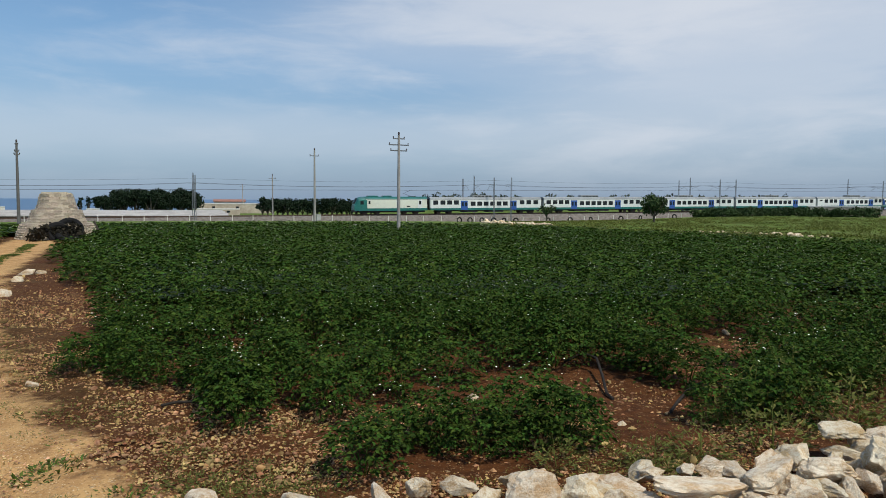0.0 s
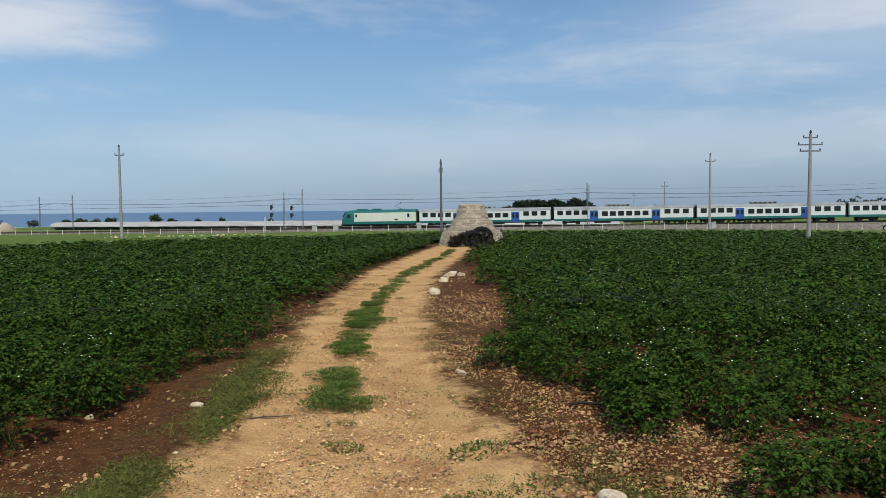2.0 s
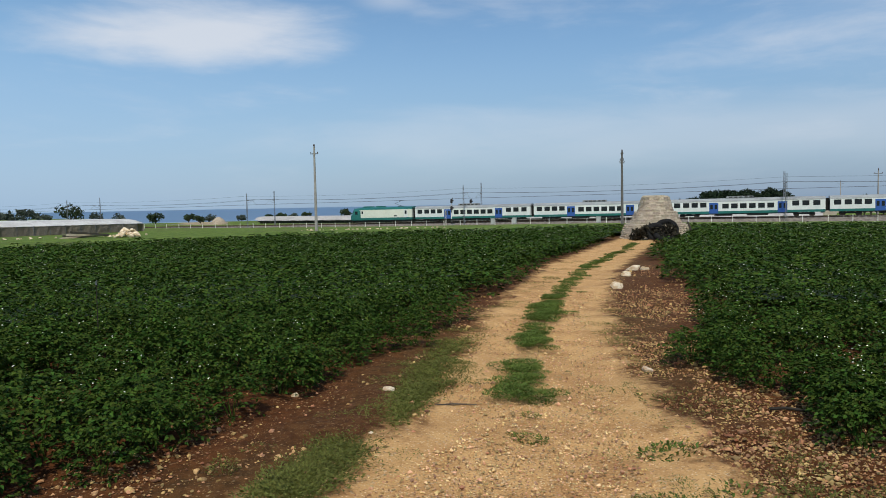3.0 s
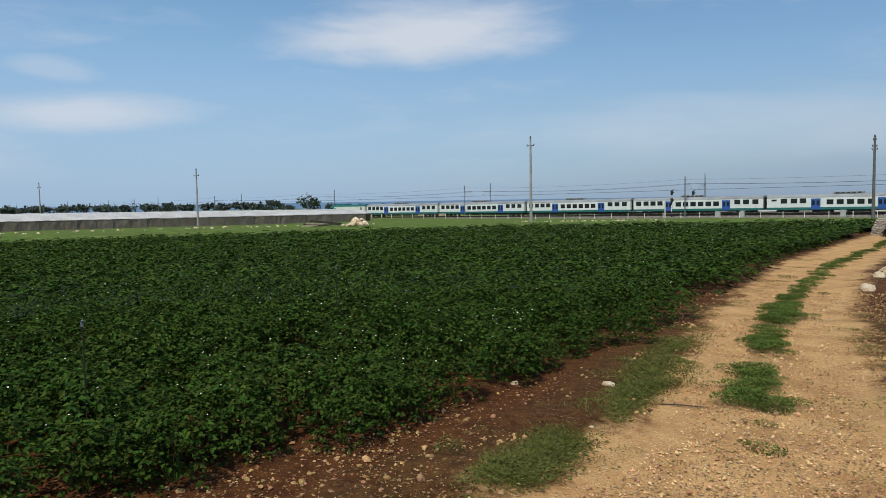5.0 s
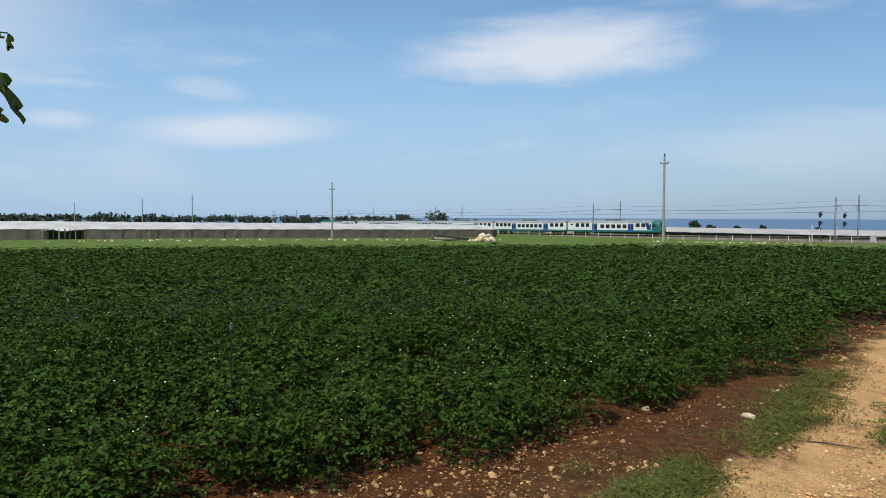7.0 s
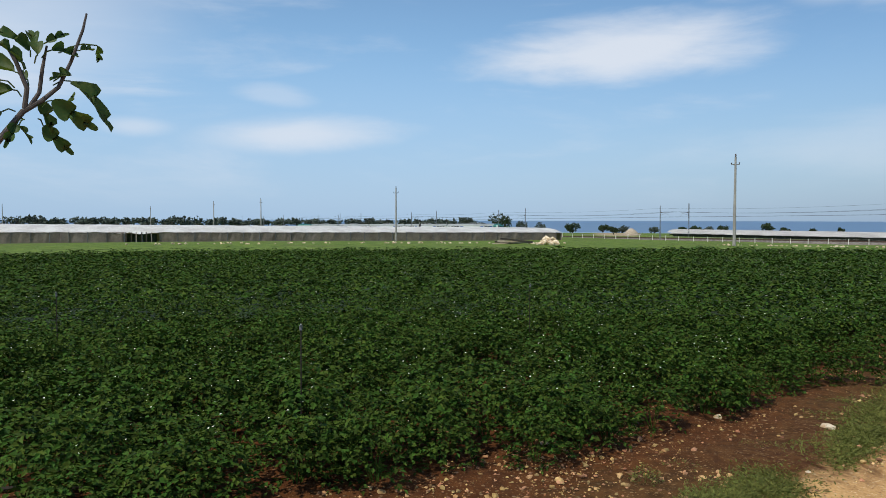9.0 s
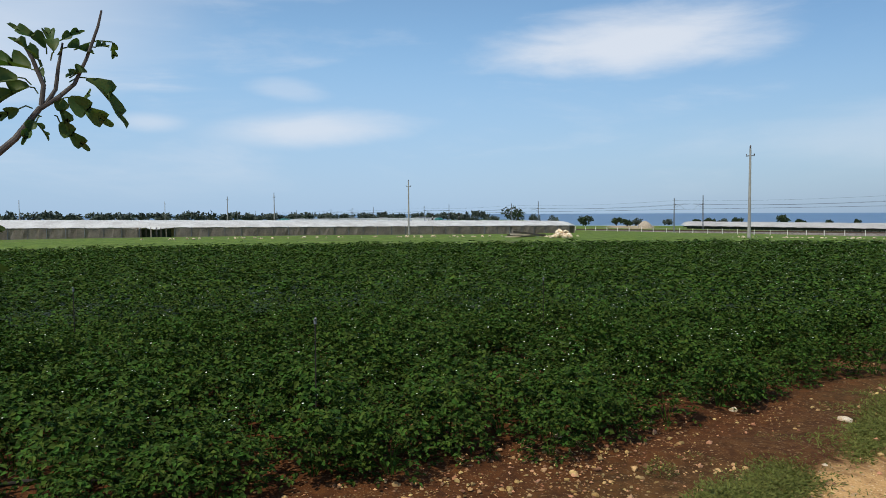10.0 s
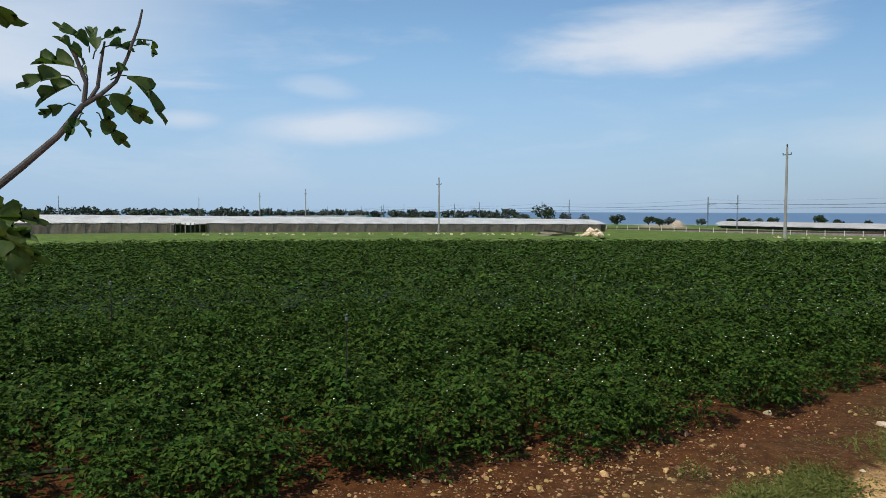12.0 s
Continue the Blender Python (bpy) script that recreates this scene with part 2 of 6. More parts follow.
def tube(bm, points, radii, sides=8):
    """A tapered tube through points."""
    points = [Vector(p) for p in points]
    radii = radii if isinstance(radii, (list, tuple)) else [radii] * len(points)
    rings = []
    for i, p in enumerate(points):
        d = (points[min(i + 1, len(points) - 1)] - points[max(i - 1, 0)]).normalized()
        a = d.orthogonal().normalized() if not rings else (a - d * a.dot(d)).normalized()
        b = d.cross(a)
        rings.append([bm.verts.new(p + (a * math.cos(2 * math.pi * k / sides) + b * math.sin(2 * math.pi * k / sides)) * radii[i]) for k in range(sides)])
    for r0, r1 in zip(rings, rings[1:]):
        for k in range(sides):
            bm.faces.new((r0[k], r0[(k + 1) % sides], r1[(k + 1) % sides], r1[k]))
    bm.faces.new(rings[0][::-1]), bm.faces.new(rings[-1])
    return bm


def rod(*args, **more):
    return tube(bmesh.new(), *args, **more)


def prism(bm, outline, x0, x1):
    """An outline in y and z, drawn out along x."""
    a = [bm.verts.new((x0, y, z)) for y, z in outline]
    b = [bm.verts.new((x1, y, z)) for y, z in outline]
    for k in range(len(a)):
        bm.faces.new((a[k], a[(k + 1) % len(a)], b[(k + 1) % len(a)], b[k]))
    bm.faces.new(a[::-1]), bm.faces.new(b)
    bmesh.ops.recalc_face_normals(bm, faces=bm.faces)
    return bm


def boulder(seed, size, flat=0.7, detail=2, edge=0.35):
    """A broken stone: a lump cut by flat faces."""
    rnd = random.Random(seed)
    bm = bmesh.new()
    bmesh.ops.create_icosphere(bm, subdivisions=detail, radius=1.0)
    planes = [(Vector((rnd.gauss(0, 1), rnd.gauss(0, 1), rnd.gauss(0, 1))).normalized(), rnd.uniform(0.45, 0.8)) for _ in range(15)]
    off = Vector((rnd.uniform(0, 99), rnd.uniform(0, 99), rnd.uniform(0, 99)))
    for v in bm.verts:
        p = v.co.copy()
        for nrm, d in planes:
            over = p.dot(nrm) - d
            if over > 0:
                p -= nrm * over
        p *= 1.2 + 0.12 * noise.noise(p * 2.0 + off) + 0.10 * noise.noise(p * 5.0 + off) + 0.08 * noise.noise(p * 11.0 + off) + 0.035 * noise.noise(p * 23.0 + off)
        v.co = (p.x * size[0], p.y * size[1], p.z * size[2])
    return bm


def leaflets(pos, way, nrm, length, width, droop=0.12, rounded=False):
    """Small folded leaves: five points and four triangles each."""
    way = way / np.linalg.norm(way, axis=1, keepdims=True)
    side = np.cross(way, nrm)
    side /= np.linalg.norm(side, axis=1, keepdims=True) + 1e-9
    up = np.cross(side, way)
    L, W = np.asarray(length)[:, None], np.asarray(width)[:, None]
    mid = pos + way * L * 0.45 - up * L * droop * 0.5
    if rounded:
        def at(s, w, drop):
            return pos + way * L * s + side * W * w + up * (W * 0.14 * (w != 0) - L * drop)
        v = np.stack([pos, at(0.24, 0.40, 0), at(0.62, 0.46, droop * 0.5), at(1.0, 0, droop), at(0.62, -0.46, droop * 0.5), at(0.24, -0.40, 0), at(0.5, 0, droop * 0.4)], 1)
        f = np.array([[0, 6, 1], [1, 6, 2], [2, 6, 3], [3, 6, 4], [4, 6, 5], [5, 6, 0]])
        return v.reshape(-1, 3), (np.arange(len(pos))[:, None, None] * 7 + f[None]).reshape(-1, 3)
    v = np.stack([pos, pos + way * L * 0.42 + side * W * 0.5 + up * W * 0.12, pos + way * L - up * L * droop, pos + way * L * 0.42 - side * W * 0.5 + up * W * 0.12, mid], 1)
    f = np.array([[0, 4, 1], [4, 2, 1], [0, 3, 4], [4, 3, 2]])
    faces = (np.arange(len(pos))[:, None, None] * 5 + f[None]).reshape(-1, 3)
    return v.reshape(-1, 3), faces


# the lie of the land
RAIL_AT, RAIL_TURN, RAIL_TOP, RAIL_GRADE = (-18.28, 146.80), 0.360, -1.57, 0.0085
RAIL_WAY = (math.cos(RAIL_TURN), math.sin(RAIL_TURN))


def land(x, y):
    """Falls gently from the track to the railway, less so to the east; cut level where the line runs."""
    r = np.hypot(x, y)
    east = np.clip((x / np.maximum(r, 1.0) - 0.08) / 0.37, 0, 1)
    east = east * east * (3 - 2 * east) * np.clip((r - 30) / 60, 0, 1)
    h = -0.0145 * (1 - 0.42 * east) * (np.hypot(r, 5.0) - 5.0) - 0.014 * (1 - east) * np.maximum(0.0, r - 95.0)
    h = np.maximum(h, -3.1)
    off = np.abs((x - RAIL_AT[0]) * RAIL_WAY[1] - (y - RAIL_AT[1]) * RAIL_WAY[0] + 1.9)
    u = (x - RAIL_AT[0]) * RAIL_WAY[0] + (y - RAIL_AT[1]) * RAIL_WAY[1]
    h = np.minimum(h, RAIL_TOP + RAIL_GRADE * np.clip(u, -330, 250) - 0.45 + 0.35 * np.maximum(0.0, off - 7.0))
    az = np.degrees(np.arctan2(-x, y))
    coast = np.clip((az - 17) / 6, 0, 1) * np.clip((70 - az) / 5, 0, 1)
    return h - 0.03 * coast * np.maximum(0.0, r - 262.0) - 0.02 * np.maximum(0.0, r - 480.0)


def land_at(x, y):
    return float(land(np.array(x), np.array(y)))


ROAD_LEFT = [(-23.5, 41.0), (-19.5, 32.1), (-12.7, 17.3), (-10.0, 12.72), (-6.85, 7.55), (-5.52, 5.77), (-4.96, 4.95), (-4.38, 4.07), (-3.97, 3.39), (-3.65, 2.45), (-3.0, 0.6), (-2.8, -8.0)]
ROAD_RIGHT = [(2.5, -8.0), (1.2, 0.5), (-0.6, 2.9), (-1.7, 3.95), (-2.35, 4.6), (-3.1, 5.4), (-5.05, 8.1), (-7.35, 11.7), (-10.3, 17.2), (-17.3, 32.6), (-20.5, 38.0)]
STRIP = [(-17.8, 31.5), (-14.9, 25.5), (-11.5, 17.6), (-8.1, 11.25), (-6.03, 7.8), (-4.85, 6.05), (-4.3, 5.25), (-3.85, 4.75)]
FIELD_RIGHT = [(-19.2, 42.0), (-12.2, 23.0), (-9.2, 18.0), (-6.1, 12.4), (-4.6, 9.0), (-3.85, 7.4), (-3.45, 6.85), (-2.75, 6.4), (-2.35, 6.35), (-1.95, 5.8), (-1.55, 5.15), (-1.2, 5.3), (-0.75, 5.3), (-0.55, 4.75), (-0.2, 4.55), (0.4, 4.55), (0.9, 4.75), (1.7, 4.9), (2.6, 5.25), (3.6, 5.9), (6.0, 8.0), (12.0, 12.0), (24.0, 21.0), (20.5, 29.0), (15.8, 32.0), (13.2, 38.0), (10.8, 43.5), (8.6, 52.0), (4.0, 57.0), (-8.0, 63.0), (-20.0, 60.0), (-31.0, 50.0), (-24.0, 45.0)]
FIELD_LEFT = [(-20.5, 36.0), (-13.4, 19.5), (-11.3, 14.3), (-8.7, 9.75), (-6.95, 7.1), (-6.2, 5.9), (-6.05, 5.1), (-5.42, 3.8), (-5.32, 3.1), (-4.7, 2.1), (-4.5, 1.3), (-4.18, 0.65), (-3.92, 0.05), (-3.85, -4.0), (-6.0, -28.0), (-33.0, -25.0), (-40.0, -7.0), (-40.3, 1.4), (-39.9, 7.0), (-39.7, 13.7), (-39.8, 23.0), (-39.1, 29.5), (-36.0, 34.8), (-33.0, 43.0), (-31.0, 50.0), (-24.0, 45.0), (-22.5, 41.0)]
BARE = [(1.35, 6.15, 0.72, 0.8), (1.35, 5.2, 0.5, 0.55), (2.55, 7.6, 0.55, 0.9), (3.3, 8.3, 0.9, 0.55), (5.9, 11.1, 0.9, 0.55), (7.0, 11.8, 0.9, 0.5), (-3.68, 9.5, 0.4, 0.36), (-2.27, 8.1, 0.34, 0.28), (-1.2, 7.65, 0.42, 0.26),
        (-0.7, 9.5, 0.36, 0.3), (-0.1, 5.5, 0.4, 0.25), (2.85, 9.8, 0.3, 0.3), (-6.75, 5.65, 0.22, 0.36), (-5.75, 0.95, 0.26, 0.2), (-7.2, 2.2, 0.3, 0.25), (-8.1, 3.4, 0.3, 0.25), (-5.95, 3.55, 0.2, 0.22)]
# furrows that stay open between the rows near the headland
FURROWS = [[(-5.85, 12.4), (-4.1, 8.6), (-3.2, 6.6)], [(-2.7, 7.4), (-2.2, 6.0)], [(-1.7, 6.5), (-1.0, 5.1)], [(-0.85, 6.1), (-0.35, 5.0)], [(0.15, 7.5), (0.38, 6.1), (0.45, 5.6)]]


def distance_to(line, x, y):
    """Distance to a line of straight pieces."""
    best = np.full(x.shape, 1e9)
    for (ax, ay), (bx, by) in zip(line, line[1:]):
        dx, dy = bx - ax, by - ay
        s = np.clip(((x - ax) * dx + (y - ay) * dy) / (dx * dx + dy * dy), 0, 1)
        best = np.minimum(best, np.hypot(x - ax - s * dx, y - ay - s * dy))
    return best


def inside(outline, x, y):
    """Signed distance to an outline, above nought within it."""
    ring = list(outline) + [outline[0]]
    within = np.zeros(x.shape, bool)
    for (ax, ay), (bx, by) in zip(ring, ring[1:]):
        cross = (ay > y) != (by > y)
        within ^= cross & (x < (bx - ax) * (y - ay) / ((by - ay) or 1e-9) + ax)
    d = distance_to(ring, x, y)
    return np.where(within, d, -d)


def bare_at(x, y):
    d = np.full(x.shape, 9.0)
    for cx, cy, rx, ry in BARE:
        d = np.minimum(d, (np.hypot((x - cx) / rx, (y - cy) / ry) - 1) * min(rx, ry))
    return d


def road_at(x, y):
    return inside(ROAD_LEFT + ROAD_RIGHT, x, y)


def field_at(x, y):
    return np.maximum(inside(FIELD_RIGHT, x, y), inside(FIELD_LEFT, x, y))


# the ground: one sheet to the coast, with signed distances to road, fields and grass strip for its material
def ground_material():
    mat = bpy.data.materials.new("ground_earth")
    mat.use_nodes = True
    n = Nodes(mat.node_tree)
    out, bsdf = n.add("ShaderNodeOutputMaterial"), n.add("ShaderNodeBsdfPrincipled")
    n.link(bsdf.outputs[0], out.inputs[0])
    place = n.add("ShaderNodeTexCoord").outputs["Object"]

    def layer(name):
        return n.add("ShaderNodeAttribute", attribute_name=name).outputs["Fac"]

    big, mid, fine, grit = n.noise(place, 0.35, 5.0), n.noise(place, 2.2, 5.0, 0.6), n.noise(place, 11.0, 6.0, 0.65), n.noise(place, 60.0, 4.0, 0.7)
    wob = n.math("ADD", n.math("MULTIPLY", n.math("SUBTRACT", mid, 0.5), 0.9), n.math("MULTIPLY", n.math("SUBTRACT", fine, 0.5), 0.6))
    soil = n.mix(n.span(fine, 0.35, 0.65), (0.058, 0.0185, 0.0040), (0.112, 0.040, 0.0100))
    soil = n.mix(n.span(mid, 0.55, 0.8, 0.0, 0.5), soil, (0.150, 0.060, 0.018))
    # crumbs of stone in the soil, fine gravel on the track
    def crumbs(scale, share, size):
        cell = n.add("ShaderNodeTexVoronoi")
        n.link(place, cell.inputs["Vector"])
        cell.inputs["Scale"].default_value = scale
        lot = n.xyz(cell.outputs["Color"])
        return n.math("MULTIPLY", n.span(cell.outputs["Distance"], size, size * 0.6), n.math("GREATER_THAN", lot[0], 1.0 - share)), lot[1]

    c1, lot1 = crumbs(24.0, 0.36, 0.34)
    c2, lot2 = crumbs(52.0, 0.5, 0.38)
    stony = n.span(mid, 0.38, 0.6, 0.45, 1.0)
    soil = n.mix(n.math("MULTIPLY", c2, n.math("MULTIPLY", stony, 0.55)), soil, n.mix(lot2, (0.20, 0.10, 0.04), (0.44, 0.29, 0.14)))
    soil = n.mix(n.math("MULTIPLY", c1, n.math("MULTIPLY", stony, 0.6)), soil, n.mix(lot1, (0.24, 0.125, 0.05), (0.50, 0.36, 0.20)))
    dirt = n.mix(n.span(n.math("ADD", n.math("MULTIPLY", mid, 0.6), n.math("MULTIPLY", grit, 0.4)), 0.36, 0.62), (0.42, 0.225, 0.085), (0.63, 0.38, 0.157))
    dirt = n.mix(n.span(grit, 0.56, 0.70, 0.0, 0.7), dirt, (0.66, 0.46, 0.25))
    dirt = n.mix(n.span(fine, 0.58, 0.76, 0.0, 0.5), dirt, (0.32, 0.15, 0.06))
    dirt = n.mix(n.math("MULTIPLY", c2, 0.85), dirt, n.mix(n.span(lot2, 0.35, 0.65), (0.24, 0.115, 0.045), (0.78, 0.60, 0.36)))
    dirt = n.mix(n.math("MULTIPLY", c1, 0.55), dirt, n.mix(lot1, (0.30, 0.16, 0.07), (0.72, 0.55, 0.35)))
    green = n.mix(n.span(fine, 0.35, 0.65), (0.055, 0.095, 0.022), (0.12, 0.135, 0.045))
    sward, tufty = n.noise(place, 0.09, 4.0, 0.6), n.noise(place, 0.8, 3.0, 0.7)
    far = n.mix(n.span(tufty, 0.38, 0.62), (0.066, 0.112, 0.014), (0.135, 0.195, 0.030))
    far = n.mix(n.span(sward, 0.50, 0.66, 0.0, 0.45), far, (0.105, 0.100, 0.036))
    dry = n.mix(mid, (0.42, 0.33, 0.19), (0.30, 0.235, 0.14))
    col = soil
    verge = n.math("ADD", n.math("MULTIPLY", layer("road"), -1.0), wob)
    patch = n.math("MULTIPLY", n.span(n.math("ABSOLUTE", n.math("SUBTRACT", verge, 0.35)), 0.75, 0.15), n.span(n.math("ADD", big, n.math("MULTIPLY", fine, 0.4)), 0.62, 0.78))
    col = n.mix(n.span(n.math("ADD", layer("road"), wob), -0.22, 0.18), col, dirt)
    col = n.mix(n.math("MULTIPLY", patch, 0.12), col, green)
    col = n.mix(n.span(n.math("ADD", layer("strip"), n.math("MULTIPLY", wob, 0.4)), 0.16, 0.03, 0.0, 0.35), col, green)
    col = n.mix(n.span(n.math("ADD", layer("meadow"), n.math("MULTIPLY", wob, 3.0)), -1.0, 1.5), col, far)
    col = n.mix(n.span(n.math("ADD", layer("dry"), n.math("MULTIPLY", wob, 8.0)), -3.0, 3.0), col, dry)
    n.link(col, bsdf.inputs["Base Color"])
    bsdf.inputs["Roughness"].default_value = 0.95
    bsdf.inputs["Specular IOR Level"].default_value = 0.2
    b = n.add("ShaderNodeBump")
    b.inputs["Strength"].default_value, b.inputs["Distance"].default_value = 0.8, 0.03
    n.link(n.math("ADD", n.math("ADD", n.math("MULTIPLY", fine, 0.8), n.math("MULTIPLY", grit, 0.5)), n.math("ADD", n.math("MULTIPLY", c1, 0.35), n.math("MULTIPLY", c2, 0.2))), b.inputs["Height"])
    n.link(b.outputs[0], bsdf.inputs["Normal"])
    return mat



def along_rail(u, off=0.0):
    """The place u metres along the near track and off metres from it towards the fields."""
    return RAIL_AT[0] + RAIL_WAY[0] * u + RAIL_WAY[1] * off, RAIL_AT[1] + RAIL_WAY[1] * u - RAIL_WAY[0] * off


def make_ground():
    rings, r = [0.4], 0.4
    while r < 1250:
        r += max(0.07, 0.022 * r)
        rings.append(r)
    rings, sides = np.array(rings), 420
    ang = np.linspace(0, 2 * np.pi, sides, endpoint=False)
    x, y = (rings[:, None] * np.cos(ang)).ravel(), (rings[:, None] * np.sin(ang)).ravel()
    z = land(x, y)
    near = np.hypot(x, y) < 60
    bumps = np.array([noise.noise(Vector((a * 1.7, b * 1.7, 0))) * 0.03 + noise.noise(Vector((a * 0.5, b * 0.5, 4))) * 0.03 if k else 0.0 for a, b, k in zip(x, y, near)])
    road, strip = road_at(x, y), distance_to(STRIP, x, y)
    # wheel tracks lie a little lower than strip and verge
    z = z + bumps - 0.05 * np.clip(road / 0.5, 0, 1) * near
    i, j = np.meshgrid(np.arange(len(rings) - 1), np.arange(sides), indexing="ij")
    k = (j + 1) % sides
    faces = np.stack([i * sides + j, (i + 1) * sides + j, (i + 1) * sides + k, i * sides + k], -1).reshape(-1, 4)
    centre = [list(range(sides))]
    me = mesh_from("ground", np.stack([x, y, z], 1), faces.tolist() + centre, ground_material(), smooth=True)
    radius = np.hypot(x, y)
    field = field_at(x, y)
    depth = (x - RAIL_AT[0]) * RAIL_WAY[1] - (y - RAIL_AT[1]) * RAIL_WAY[0]
    for name, values in (("road", road), ("strip", strip), ("meadow", np.where(radius > 40, -field - 0.5, -9.0)), ("dry", np.where((radius > 90) & (depth < -15), 9.0 - 6.0 * np.abs(np.degrees(np.arctan2(-x, y)) - 62.0), -9.0))):
        me.attributes.new(name, "FLOAT", "POINT").data.foreach_set("value", np.clip(values, -20, 20).astype(np.float32))
    return tagged(new("ground", me), "red-brown stony farmland with a pale dirt track", "ground", kind="structure")


def make_sea():
    mat = bpy.data.materials.new("sea_water")
    mat.use_nodes = True
    n = Nodes(mat.node_tree)
    out, bsdf = n.add("ShaderNodeOutputMaterial"), n.add("ShaderNodeBsdfPrincipled")
    n.link(bsdf.outputs[0], out.inputs[0])
    place = n.add("ShaderNodeTexCoord").outputs["Object"]
    n.link(n.mix(n.noise(place, 0.004, 5.0), (0.09, 0.165, 0.27), (0.11, 0.19, 0.30)), bsdf.inputs["Base Color"])
    bsdf.inputs["Roughness"].default_value = 0.45
    bsdf.inputs["Specular IOR Level"].default_value = 0.25
    b = n.add("ShaderNodeBump")
    b.inputs["Strength"].default_value, b.inputs["Distance"].default_value = 0.5, 0.6
    n.link(n.noise(place, 0.08, 5.0), b.inputs["Height"])
    n.link(b.outputs[0], bsdf.inputs["Normal"])
    ang = np.linspace(0, 2 * np.pi, 96, endpoint=False)
    verts = [(r * math.cos(a), r * math.sin(a), -9.0) for r in (600, 1500, 3000, 4950) for a in ang]
    faces = [(i * 96 + j, (i + 1) * 96 + j, (i + 1) * 96 + (j + 1) % 96, i * 96 + (j + 1) % 96) for i in range(3) for j in range(96)]
    tagged(new("water", mesh_from("water", verts, faces, mat)), "calm grey-blue sea out to the horizon", "sea", kind="structure")


make_ground()
make_sea()


# the railway: ballast bed, two tracks, fence, masts, wires, signals
def rail_pose(u, off=0.0, z=0.0, turn=0.0):
    x, y = along_rail(u, off)
    return pose(x, y, z, 0, 0, math.degrees(RAIL_TURN) + turn)


def rail_z(u):
    """Height of the rails, which climb gently to the east."""
    return RAIL_TOP + RAIL_GRADE * u


def track_pose(u, off=0.0):
    x, y = along_rail(u, off)
    return pose(x, y, rail_z(u), 0, -math.degrees(RAIL_GRADE), math.degrees(RAIL_TURN))


U0, U1 = -620.0, 330.0


def make_railway():
    """Ballast shoulder with four rails on sleepers, in the frame of the near track."""
    bm = bmesh.new()
    outline = [(-4.2, -1.6), (-2.3, -0.22), (6.1, -0.22), (8.0, -1.6)]
    prism(bm, outline, U0, U1)
    bed = part("ballast_bed", bm, M["ballast"])
    bed.matrix_basis = track_pose(0)
    tagged(bed, "grey-brown stone ballast under a double railway track", "ballast", kind="structure")
    for off in (0.0, 3.8):
        track = thing("railway_track", track_pose(0, -off), "rusty rails on concrete sleepers in ballast", "railway track", "double railway track", "structure")
        for side in (-0.75, 0.75):
            part("rail", prism(bmesh.new(), [(side - 0.07, -0.17), (side + 0.07, -0.17), (side + 0.02, -0.13), (side + 0.036, 0.0), (side - 0.036, 0.0), (side - 0.02, -0.13)], U0, U1), M["rust"], track)
        bm = bmesh.new()
        for k in range(500):
            u = -330 + k * 1.1
            box(bm, u - 0.12, u + 0.12, -1.2, 1.2, -0.24, -0.15)
        tagged(part("sleepers", bm, M["sleeper"], track), kind="stuff")


def make_fence():
    """Low fence of whitewashed concrete posts and two rails along the line."""
    fence = thing("railway_fence", rail_pose(0, 9.0, 0), "low pale concrete post-and-rail fence along the railway", "fence", kind="structure")
    post_me = None
    for k in range(150):
        u = -330 + k * 3.6
        x, y = along_rail(u, 9.0)
        z = land_at(x, y)
        if post_me is None:
            ob = part("post", boxed(-0.055, 0.055, -0.055, 0.055, -0.2, 1.05, bevel=0.012), M["whitewash"], fence)
            post_me = ob.data
            ob.matrix_basis = pose(u, 0, z)
        else:
            shared("post", post_me, fence, pose(u + 0.1 * math.sin(k * 2.3), 0, z + 0.03 * math.sin(k * 1.7)))
    for h in (0.9,):
        pts = [(-330 + s * 14.4, 0, land_at(*along_rail(-330 + s * 14.4, 9.0)) + h) for s in range(38)]
        part("rail", rod(pts, 0.022, sides=5), M["concrete"], fence)


